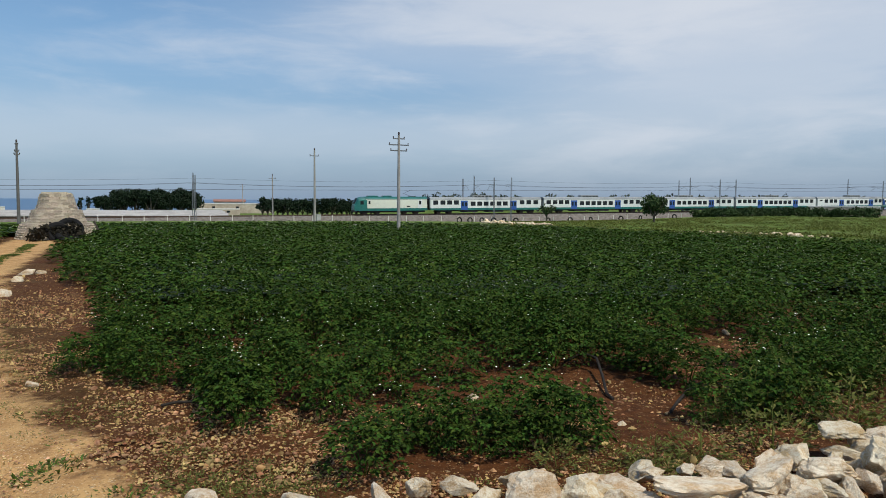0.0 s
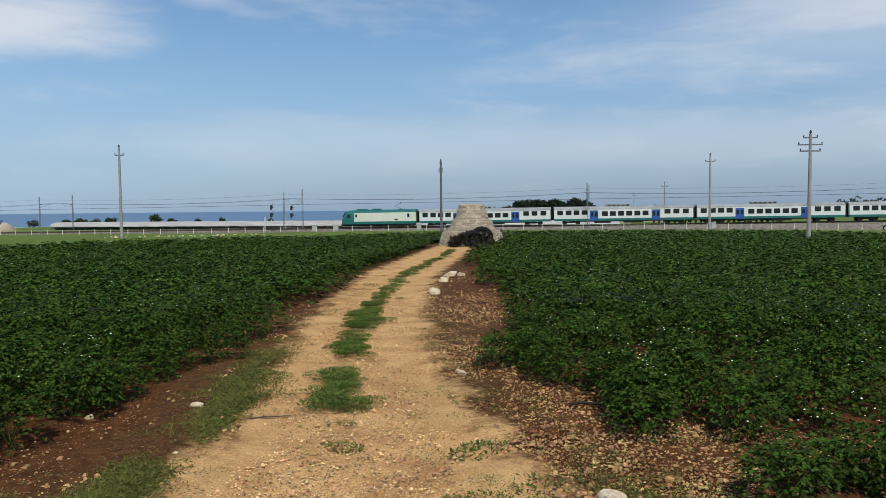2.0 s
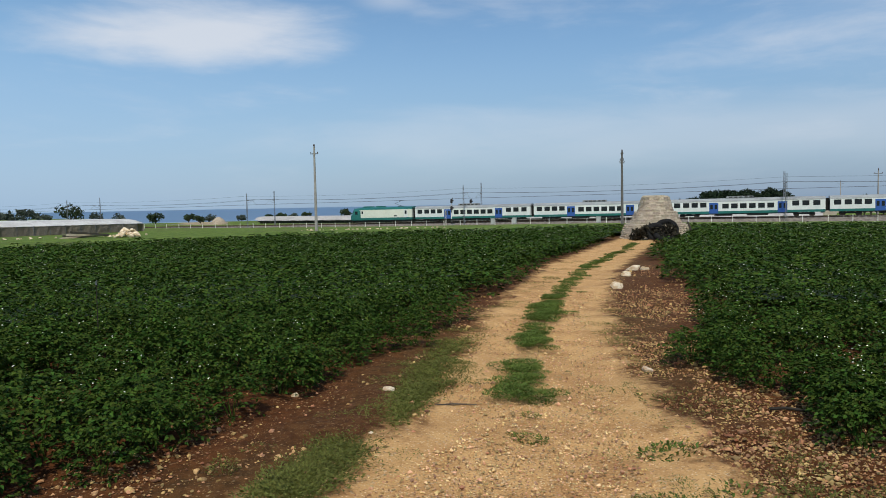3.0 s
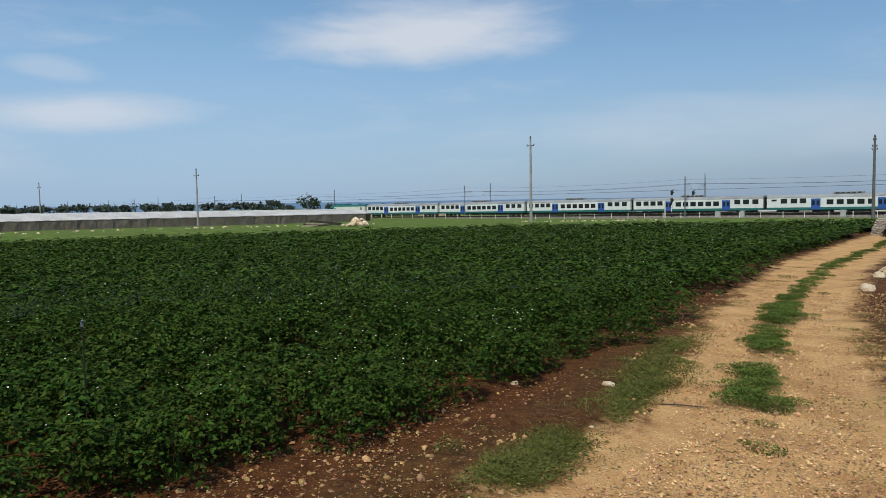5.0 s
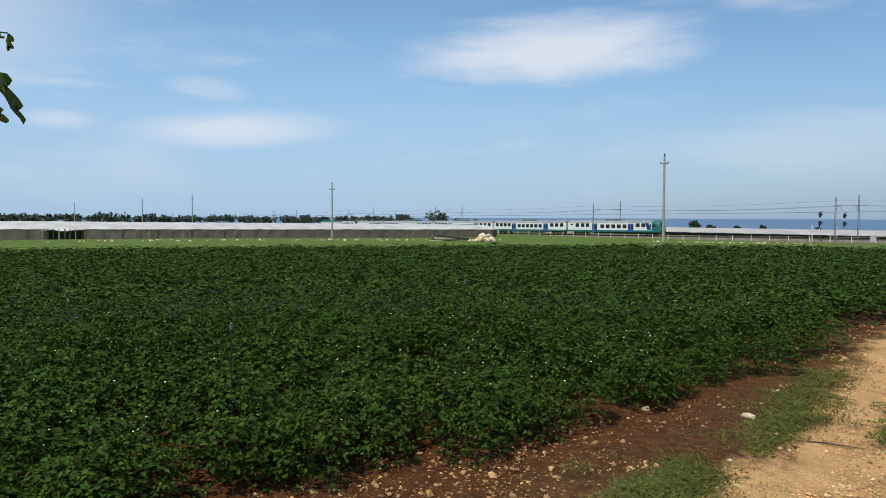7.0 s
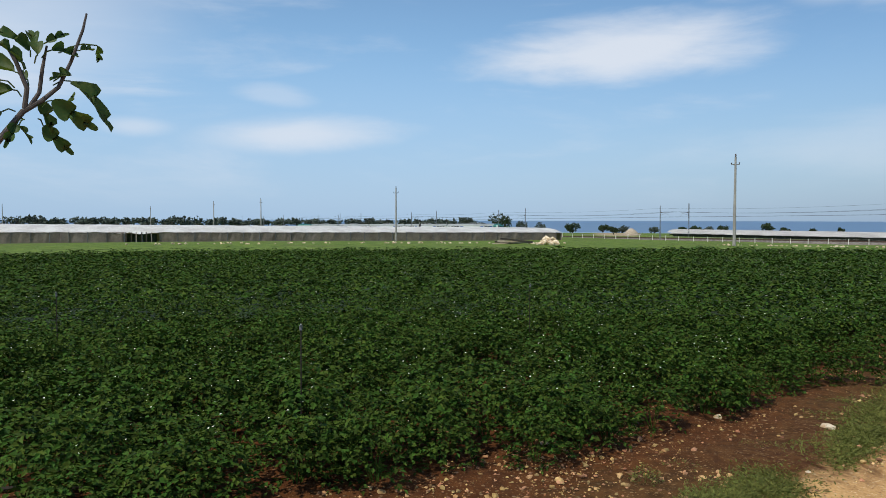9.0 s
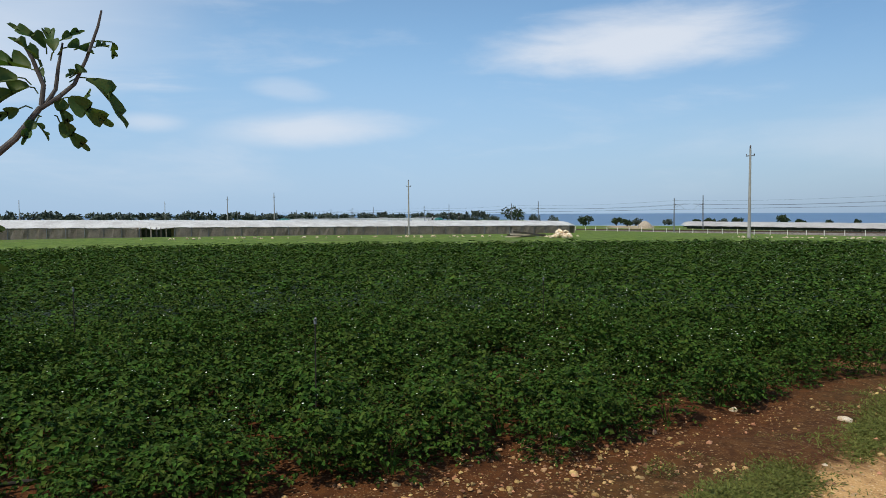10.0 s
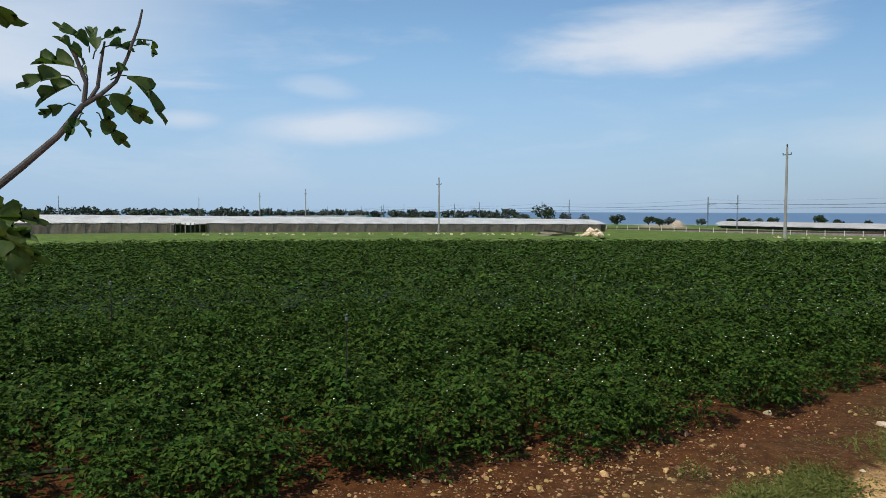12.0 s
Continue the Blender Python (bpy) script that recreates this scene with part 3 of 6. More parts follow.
def make_mast(u, off, height, arm):
    """A steel catenary mast with its bracket over the track."""
    x, y = along_rail(u, off)
    base = land_at(x, y)
    top = height
    mast = thing("catenary_mast", rail_pose(u, off, base), "grey steel lattice catenary mast beside the railway", "mast", "catenary masts")
    h = top - base
    bm = bmesh.new()
    for sx in (-1, 1):
        tube(bm, [(sx * 0.15, 0, -0.2), (sx * 0.09, 0, h)], [0.06, 0.05], 6)
    for k in range(int(h / 0.7)):
        z0, z1 = 0.7 * k, 0.7 * k + 0.7
        w0, w1 = 0.15 - 0.06 * z0 / h, 0.15 - 0.06 * z1 / h
        s = 1 if k % 2 else -1
        tube(bm, [(s * w0, 0, z0), (-s * w1, 0, z1)], 0.02, 4)
    part("pole", bm, M["steel"], mast)
    part("footing", boxed(-0.35, 0.35, -0.35, 0.35, -0.3, 0.12, bevel=0.03), M["concrete"], mast)
    zc = rail_z(u) + 5.0 - base
    s = arm
    part("bracket", tube(tube(bmesh.new(), [(0, 0, zc + 1.0), (0, s * 2.0, zc + 1.15), (0, s * 3.3, zc + 1.1)], 0.035, 6), [(0, 0, zc + 0.3), (0, s * 2.2, zc + 0.95)], 0.03, 6), M["steel"], mast)
    part("registration_arm", rod([(0, s * 2.2, zc + 0.95), (0, s * 2.6, zc + 0.62), (0, s * 3.1, zc + 0.3), (0, s * 3.5, zc + 0.03)], 0.028, sides=6), M["steel"], mast)
    bm = bmesh.new()
    for k in range(4):
        tube(bm, [(0, s * (0.25 + 0.1 * k), zc + 1.03), (0, s * (0.3 + 0.1 * k), zc + 1.035)], 0.09, 8)
    part("insulator", bm, M["insulator"], mast)
    return mast


MAST_U = [-450.0, -390.0, -327.0, -308.0, -252.0, -204.0, -145.0, -90.2, -30.0, 29.5, 88.5, 142.0, 205.0]


def make_wires(name, u_list, off, over_at, over_mid, radius, label):
    """A line in sagging spans from mast to mast."""
    line = thing(name, Matrix(), label, "wire", "overhead wires")
    for a, b in zip(u_list, u_list[1:]):
        pts = []
        for k in range(13):
            s = k / 12
            u = a + (b - a) * s
            x, y = along_rail(u, off)
            pts.append((x, y, rail_z(u) + over_at - (over_at - over_mid) * 4 * s * (1 - s)))
        part("span", rod(pts, radius, sides=4), M["wire"], line)


def make_signal(u, off):
    """A colour-light signal: black head on a white and black striped post with a ladder."""
    x, y = along_rail(u, off)
    z = land_at(x, y)
    sig = thing("railway_signal", rail_pose(u, off, z), "railway light signal with black heads on a banded post", "signal", "railway signals")
    h = 5.2
    for k in range(4):
        part("post_band", rod([(0, 0, k * h / 4 - 0.05 * (k == 0)), (0, 0, (k + 1) * h / 4)], 0.085, sides=8), M["whitewash" if k % 2 else "frame_dark"], sig)
    for hz in (h - 0.2, h - 1.7):
        head = part("signal_head", boxed(-0.1, 0.22, -0.32, 0.32, hz - 0.45, hz + 0.45, bevel=0.08), M["frame_dark"], sig, "black signal head with hooded lamp")
        part("hood", rod([(0.2, 0, hz + 0.08), (0.5, 0, hz + 0.05)], 0.14, sides=8), M["frame_dark"], head)
    part("finial", rod([(0, 0, h), (0.35, 0.2, h + 0.45)], 0.07, sides=6), M["frame_dark"], sig)
    bm = bmesh.new()
    for s in (-0.18, 0.18):
        tube(bm, [(-1.3 + s * 0.2, s, 0), (-1.3 + s * 0.2, s, 3.1)], 0.04, 5)
    for k in range(9):
        tube(bm, [(-1.3, -0.18, 0.3 + 0.33 * k), (-1.3, 0.18, 0.3 + 0.33 * k)], 0.025, 4)
    part("ladder", bm, M["whitewash"], sig, "white ladder")
    part("footing", boxed(-0.5, 0.5, -0.5, 0.5, -0.3, 0.25, bevel=0.04), M["concrete"], sig)


def make_cabinet(u, off):
    x, y = along_rail(u, off)
    c = thing("trackside_cabinet", rail_pose(u, off, land_at(x, y)), "grey trackside relay cabinet on a concrete base", "cabinet", "trackside cabinets")
    part("body", boxed(-0.4, 0.4, -0.25, 0.25, 0.15, 1.25, bevel=0.03), M["grey_box"], c)
    part("base", boxed(-0.45, 0.45, -0.3, 0.3, -0.2, 0.15), M["concrete"], c)
    part("roof", boxed(-0.45, 0.45, -0.3, 0.3, 1.25, 1.31, bevel=0.02), M["grey_box"], c)


make_railway()
make_fence()
for mu in MAST_U:
    make_mast(mu, 3.5, rail_z(mu) + 7.6, 1)
    make_mast(mu, -7.2, rail_z(mu) + 8.3, -1)
for mu in (29.5, 88.5):
    make_mast(mu + 3.2, 5.2, rail_z(mu) + 7.6, 1)
    make_mast(mu - 2.0, -9.0, rail_z(mu) + 7.6, -1)
for off in (0.0, -3.8):
    make_wires("contact_wire", MAST_U, off, 5.0, 4.95, 0.02, "thin dark contact wire over the railway track")
    make_wires("messenger_wire", MAST_U, off, 6.25, 5.6, 0.025, "sagging dark messenger wire over the railway")
make_wires("feeder_wire", MAST_U, 3.4, 7.0, 6.5, 0.018, "sagging dark feeder wire along the masts")
for su, soff in ((-92.5, 4.6), (-90.8, -2.0), (-246.0, 4.0), (-240.0, -3.0)):
    make_signal(su, soff)
for cu in (-83.0, -78.5, -62.0, -8.0):
    make_cabinet(cu, 6.0)


# the train
WHEEL = {}


def bogie(car, x, y_half=1.0):
    b = part("bogie", box(box(boxed(x - 1.7, x + 1.7, -y_half - 0.1, -y_half + 0.06, 0.42, 0.72, bevel=0.05), x - 1.7, x + 1.7, y_half - 0.06, y_half + 0.1, 0.42, 0.72, bevel=0.05), x - 0.35, x + 0.35, -y_half, y_half, 0.4, 0.75), M["frame_dark"], car)
    for wx in (x - 1.25, x + 1.25):
        for wy in (-0.78, 0.78):
            if "me" not in WHEEL:
                bm = bmesh.new()
                tube(bm, [(0, -0.07, 0), (0, 0.07, 0)], 0.45, 20)
                tube(bm, [(0, -0.1, 0), (0, 0.1, 0)], 0.14, 12)
                WHEEL["me"] = part("wheel", bm, M["rust"], b).data
                bpy.data.objects.remove(bpy.data.objects["wheel"])
            shared("wheel", WHEEL["me"], b, pose(wx, wy, 0.45))
    return b


TOP = 3.55
HALF = 1.42


def roof_line(z_eave, z_top, half, n=9):
    return [(half * math.cos(math.pi * k / n), z_eave + (z_top - z_eave) * math.sin(math.pi * k / n) ** 0.8) for k in range(n + 1)]


def car_shell(car, length, body_mat, front=0.35, back=0.35):
    """Sides, roof, coloured sill band, underframe and bogies."""
    eave = TOP - 0.62
    side = [(-HALF, 0.95), (HALF, 0.95), (HALF, eave), (-HALF, eave)]
    part("body", prism(bmesh.new(), side, front, length - back), body_mat, car)
    part("roof", prism(bmesh.new(), roof_line(eave + 0.003, TOP, HALF + 0.02), front - 0.03, length - back + 0.03), M["roofgrey"], car, "weathered grey roof", smooth=False)
    band = [(-HALF - 0.012, 0.80), (HALF + 0.012, 0.80), (HALF + 0.012, 1.22), (-HALF - 0.012, 1.22)]
    part("sill_band", prism(bmesh.new(), band, front - 0.005, length - back + 0.005), M["teal"], car, "teal green band along the sill")
    part("underframe", box(box(boxed(4.8, length - 4.8, -1.1, 1.1, 0.62, 0.83), 8.0, 11.0, -1.25, 1.25, 0.35, 0.8), 13.5, 17.0, -1.25, 1.25, 0.35, 0.8), M["frame_dark"], car)
    for x in (3.6, length - 3.6):
        bogie(car, x)


def car_window(car, x, z, w=1.1, h=0.88, mat="window_glass"):
    for s in (-1, 1):
        win = part("window", boxed(x - w / 2, x + w / 2, s * HALF - 0.02, s * (HALF) + 0.02, z - h / 2, z + h / 2, bevel=0.015), M["frame_dark"], car)
        part("pane", box(boxed(x - w / 2 + 0.05, x + w / 2 - 0.05, s * HALF - 0.028, s * HALF + 0.028, z - h / 2 + 0.05, z + h * 0.12), x - w / 2 + 0.05, x + w / 2 - 0.05, s * HALF - 0.028, s * HALF + 0.028, z + h * 0.17, z + h / 2 - 0.05), M[mat], win)


def car_door(car, x):
    for s in (-1, 1):
        door = part("door", boxed(x - 0.78, x + 0.78, s * HALF - 0.03, s * HALF + 0.03, 0.80, TOP - 0.78, bevel=0.02), M["blue"], car, "blue double door")
        for dx in (-0.38, 0.38):
            part("door_window", boxed(x + dx - 0.22, x + dx + 0.22, s * HALF - 0.045, s * HALF + 0.045, TOP - 1.95, TOP - 1.12), M["window_glass"], door)
        part("step", boxed(x - 0.7, x + 0.7, s * HALF - 0.12, s * HALF + 0.1, 0.72, 0.79), M["frame_dark"], door)


def roof_unit(car, x, length=4.6):
    unit = part("roof_unit", boxed(x - length / 2, x + length / 2, -0.72, 0.72, TOP - 0.05, TOP + 0.34, bevel=0.1), M["roofgrey"], car, "long air-conditioning unit")
    for k in range(5):
        gx = x - length / 2 + 0.5 + k * 0.85
        part("grille", boxed(gx, gx + 0.55, -0.735, 0.735, TOP + 0.06, TOP + 0.24), M["frame_dark"], unit)


HIGH, LOW = TOP - 1.16, TOP - 1.42


def gangway(car, x0, x1):
    part("gangway", boxed(x0, x1, -0.75, 0.75, 0.95, TOP - 0.4, bevel=0.05), M["rubber"], car, "black rubber gangway bellows")


def make_coach():
    car = thing("passenger_coach", Matrix(), "white railway coach with teal sill band and blue doors", "railway coach", "train coaches")
    car_shell(car, 26.4, M["coach_white"])
    for x in (1.5, 3.1, 4.6, 6.1):
        car_window(car, x, HIGH)
    for x in (9.9, 11.4, 12.9, 14.4, 15.9, 17.4):
        car_window(car, x, LOW)
    for x in (21.4, 23.0, 24.7):
        car_window(car, x, HIGH)
    for x in (7.9, 19.3):
        car_door(car, x)
    roof_unit(car, 12.3)
    gangway(car, 0.0, 0.35), gangway(car, 26.05, 26.4)
    return car


def make_control_car():
    car = thing("control_car", Matrix(), "white driving trailer with teal cab and blue diagonal stripe", "railway coach", "train coaches")
    car_shell(car, 26.6, M["coach_white"], back=2.0)
    car_window(car, 1.6, HIGH + 0.15, 0.9, 0.35)
    for x in (3.3, 5.0, 6.5):
        car_window(car, x, HIGH)
    for x in (10.9, 12.5, 14.1, 15.7, 17.3):
        car_window(car, x, LOW)
    for x in (20.9, 22.4):
        car_window(car, x, HIGH)
    for x in (8.6, 19.0):
        car_door(car, x)
    roof_unit(car, 13.6, 4.8)
    gangway(car, 0.0, 0.35)
    for s in (-1, 1):
        bm = bmesh.new()
        y = s * (HALF + 0.016)
        for a, b in (((22.9, TOP - 0.68), (23.9, TOP - 0.68)), ((24.5, 1.32), (23.5, 1.32))):
            for x, z in (a, b):
                bm.verts.new((x, y, z))
        bm.faces.new(bm.verts)
        bmesh.ops.solidify(bm, geom=bm.faces[:], thickness=0.012)
        part("stripe", bm, M["blue"], car, "blue diagonal stripe")
        part("cab_side_window", boxed(24.15, 24.5, s * HALF - 0.03, s * HALF + 0.03, TOP - 1.6, TOP - 0.95, bevel=0.02), M["window_glass"], car)
    # rounded teal cab
    bm = bmesh.new()
    rings = []
    for x, k, zt in ((24.6, 1.0, TOP), (25.2, 1.0, TOP), (25.9, 0.96, TOP - 0.12), (26.35, 0.9, TOP - 0.5), (26.6, 0.84, TOP - 1.6), (26.6, 0.84, 1.9)):
        w = HALF * k + 0.01
        rings.append([bm.verts.new((x, y, z)) for y, z in ((-w, 0.8), (-w, 1.7), (-w, zt - 0.65), (-w * 0.75, zt - 0.2), (0, zt), (w * 0.75, zt - 0.2), (w, zt - 0.65), (w, 1.7), (w, 0.8))])
    for a, b in zip(rings, rings[1:]):
        for k in range(8):
            bm.faces.new((a[k], a[k + 1], b[k + 1], b[k]))
    bm.faces.new(rings[-1])
    bmesh.ops.recalc_face_normals(bm, faces=bm.faces)
    cab = part("cab", bm, M["teal"], car, "teal rounded driving cab")
    part("windscreen", rod([(25.86, 0, TOP - 0.5), (26.62, 0, TOP - 1.7)], [0.45, 0.55], sides=4), M["window_glass"], cab)
    part("buffer_beam", boxed(26.2, 26.75, -1.2, 1.2, 0.55, 1.0, bevel=0.06), M["frame_dark"], cab)
    for s in (-0.85, 0.85):
        part("headlight", rod([(26.55, s, 1.55), (26.68, s, 1.55)], 0.14, sides=10), M["whitewash"], cab)
        part("side_glass", boxed(25.0, 25.55, s * HALF / 0.85 - 0.02, s * HALF / 0.85 + 0.02, TOP - 1.6, TOP - 0.95), M["window_glass"], cab)
    return car


def make_loco():
    loco = thing("electric_locomotive", Matrix(), "teal and cream electric locomotive with pantograph", "locomotive")
    L, eave = 15.75, TOP - 0.5
    side = [(-HALF, 0.95), (HALF, 0.95), (HALF, eave), (-HALF, eave)]
    part("body", prism(bmesh.new(), side, 2.4, L - 0.4), M["loco_cream"], loco, "cream side panels")
    part("sill_band", prism(bmesh.new(), [(-HALF - 0.012, 0.78), (HALF + 0.012, 0.78), (HALF + 0.012, 1.28), (-HALF - 0.012, 1.28)], 2.3, L - 0.35), M["teal"], loco, "teal band along the sill")
    part("roof", prism(bmesh.new(), roof_line(eave + 0.003, TOP + 0.08, HALF + 0.02), 2.3, L - 0.37), M["teal"], loco, "teal roof")
    bm = bmesh.new()
    rings = []
    for x, k, zt in ((2.7, 1.0, TOP + 0.02), (1.6, 1.0, TOP), (0.95, 0.97, TOP - 0.15), (0.55, 0.92, TOP - 0.9), (0.12, 0.86, 1.9), (0.05, 0.84, 1.2)):
        w = HALF * k + 0.015
        rings.append([bm.verts.new((x, y, z)) for y, z in ((-w, 0.78), (-w, 1.1 + 0.1 * k), (-w, zt - 0.6 if zt > 2.3 else zt - 0.1), (-w * 0.75, zt - 0.15 if zt > 2.3 else zt), (0, zt + 0.03), (w * 0.75, zt - 0.15 if zt > 2.3 else zt), (w, zt - 0.6 if zt > 2.3 else zt - 0.1), (w, 1.1 + 0.1 * k), (w, 0.78))])
    for a, b in zip(rings, rings[1:]):
        for k in range(8):
            bm.faces.new((a[k], a[k + 1], b[k + 1], b[k]))
    bm.faces.new(rings[-1])
    bmesh.ops.recalc_face_normals(bm, faces=bm.faces)
    cab = part("cab", bm, M["teal"], loco, "teal sloping driving cab")
    part("windscreen", rod([(0.93, 0, TOP - 0.35), (0.36, 0, TOP - 1.45)], [0.5, 0.62], sides=4), M["window_glass"], cab)
    for s in (-1, 1):
        part("cab_window", boxed(1.3, 1.95, s * HALF - 0.04, s * HALF + 0.04, TOP - 1.5, TOP - 0.8, bevel=0.02), M["window_glass"], cab)
        part("cab_door", boxed(2.85, 3.45, s * HALF - 0.015, s * HALF + 0.015, 1.3, TOP - 0.65, bevel=0.02), M["loco_cream"], loco)
        part("door_window", boxed(2.95, 3.35, s * HALF - 0.025, s * HALF + 0.025, TOP - 1.4, TOP - 0.8), M["window_glass"], loco)
        for gx in (5.0, 7.6, 10.2):
            part("side_panel", boxed(gx, gx + 2.3, s * HALF - 0.01, s * HALF + 0.01, 1.42, TOP - 0.75, bevel=0.008), M["loco_cream"], loco)
        part("door", boxed(13.4, 14.3, s * HALF - 0.02, s * HALF + 0.02, 1.25, TOP - 0.6, bevel=0.02), M["coach_white"], loco)
        part("rear_window", boxed(13.6, 14.1, s * HALF - 0.035, s * HALF + 0.035, TOP - 1.55, TOP - 0.75, bevel=0.02), M["window_glass"], loco)
        part("emblem", boxed(11.0, 11.7, s * HALF - 0.02, s * HALF + 0.02, 1.5, 1.75), M["frame_dark"], loco)
    part("buffer_beam", boxed(-0.05, 0.6, -1.25, 1.25, 0.5, 0.95, bevel=0.06), M["frame_dark"], cab)
    part("underframe", boxed(1.0, L - 0.8, -1.2, 1.2, 0.45, 0.8, bevel=0.04), M["frame_dark"], loco)
    for x in (3.7, 12.0):
        bogie(loco, x)
    for x0, x1 in ((3.0, 5.2), (6.2, 8.0)):
        part("roof_box", boxed(x0, x1, -0.7, 0.7, TOP - 0.02, TOP + 0.28, bevel=0.08), M["teal"], loco)
    pan = part("pantograph", tube(tube(tube(bmesh.new(), [(12.4, 0, TOP + 0.1), (10.7, 0, TOP + 0.75), (12.2, 0, 4.92)], 0.05, 6), [(12.2, -0.8, 4.95), (12.2, 0.8, 4.95)], 0.05, 6), [(11.6, -0.5, TOP + 0.12), (13.2, -0.5, TOP + 0.12)], 0.05, 6), M["frame_dark"], loco)
    gangway(loco, L - 0.4, L)
    return loco


TRAIN = [(make_loco(), 0.0)]
coach = make_coach()
TRAIN.append((coach, 15.75))
for k in range(1, 4):
    TRAIN.append((copy_thing(coach, Matrix()), 15.75 + 26.4 * k))
TRAIN.append((make_control_car(), 15.75 + 26.4 * 4))
SPEED = 39.45


def motions():
    for car, at in TRAIN:
        walk(car, [(t, track_pose(at - SPEED * t)) for t in (0.0, 3.0, 6.0, 9.0, 12.0)])


# power poles across the fields
def make_pole(name, x, y, height, arms, dark=False, size=1.0):
    z = land_at(x, y)
    mat = M["dark_pole" if dark else "concrete"]
    ob = thing(name, pose(x, y, z, 0, 0, 25) @ Matrix.Scale(size, 4), "dark weathered utility pole with stacked insulators" if dark else "grey concrete power pole with insulator crossarms", "utility pole", "power poles")
    part("shaft", rod([(0, 0, -0.3), (0, 0, height)], [0.17, 0.1], sides=10), mat, ob)
    for h, half in arms:
        arm = part("crossarm", boxed(-half, half, -0.04, 0.04, height - h - 0.05, height - h + 0.05, bevel=0.012), M["steel"], ob)
        for s in (-1, 1):
            bm = bmesh.new()
            tube(bm, [(s * half * 0.93, 0, height - h + 0.05), (s * half * 0.93, 0, height - h + 0.12), (s * half * 0.93, 0, height - h + 0.2)], [0.025, 0.06, 0.04], 8)
            part("insulator", bm, M["insulator"], arm)
    part("top_insulator", rod([(0, 0, height), (0, 0, height + 0.12), (0, 0, height + 0.3)], [0.04, 0.1, 0.06], sides=8), M["insulator"], ob)
    return ob


POLES = [
    (-16.4, 93.1, 9.0, ((0.7, 0.6),), False), (-43.0, 74.0, 8.2, ((0.25, 0.12), (0.9, 0.2), (1.2, 0.25)), True), (-34.2, 146.4, 9.0, ((0.6, 0.7),), False), (-64.4, 47.2, 9.0, ((0.75, 0.45),), False), (-126.2, 24.4, 9.3, ((0.9, 0.7),), False),
    (-64.2, 233.9, 9.0, ((0.7, 0.7),), False), (-189.0, 2.3, 9.6, ((0.9, 0.7),), False), (-228.0, -10.8, 9.6, ((0.9, 0.7),), False), (-330.0, -41.0, 9.6, ((0.9, 0.7),), False), (-300.0, -88.0, 9.6, ((0.9, 0.7),), False),
]
for px, py, ph, parms, pdark in POLES:
    make_pole("power_pole", px, py, ph, parms, pdark)
make_pole("power_pole", -2.76, 44.9, 8.8, ((0.3, 0.55), (0.85, 0.95), (1.35, 0.8)), False, 0.69)


# the trullo: a round drystone field hut in three drums, tyres and brush by its doorway
TRULLO = (-20.3, 38.4)


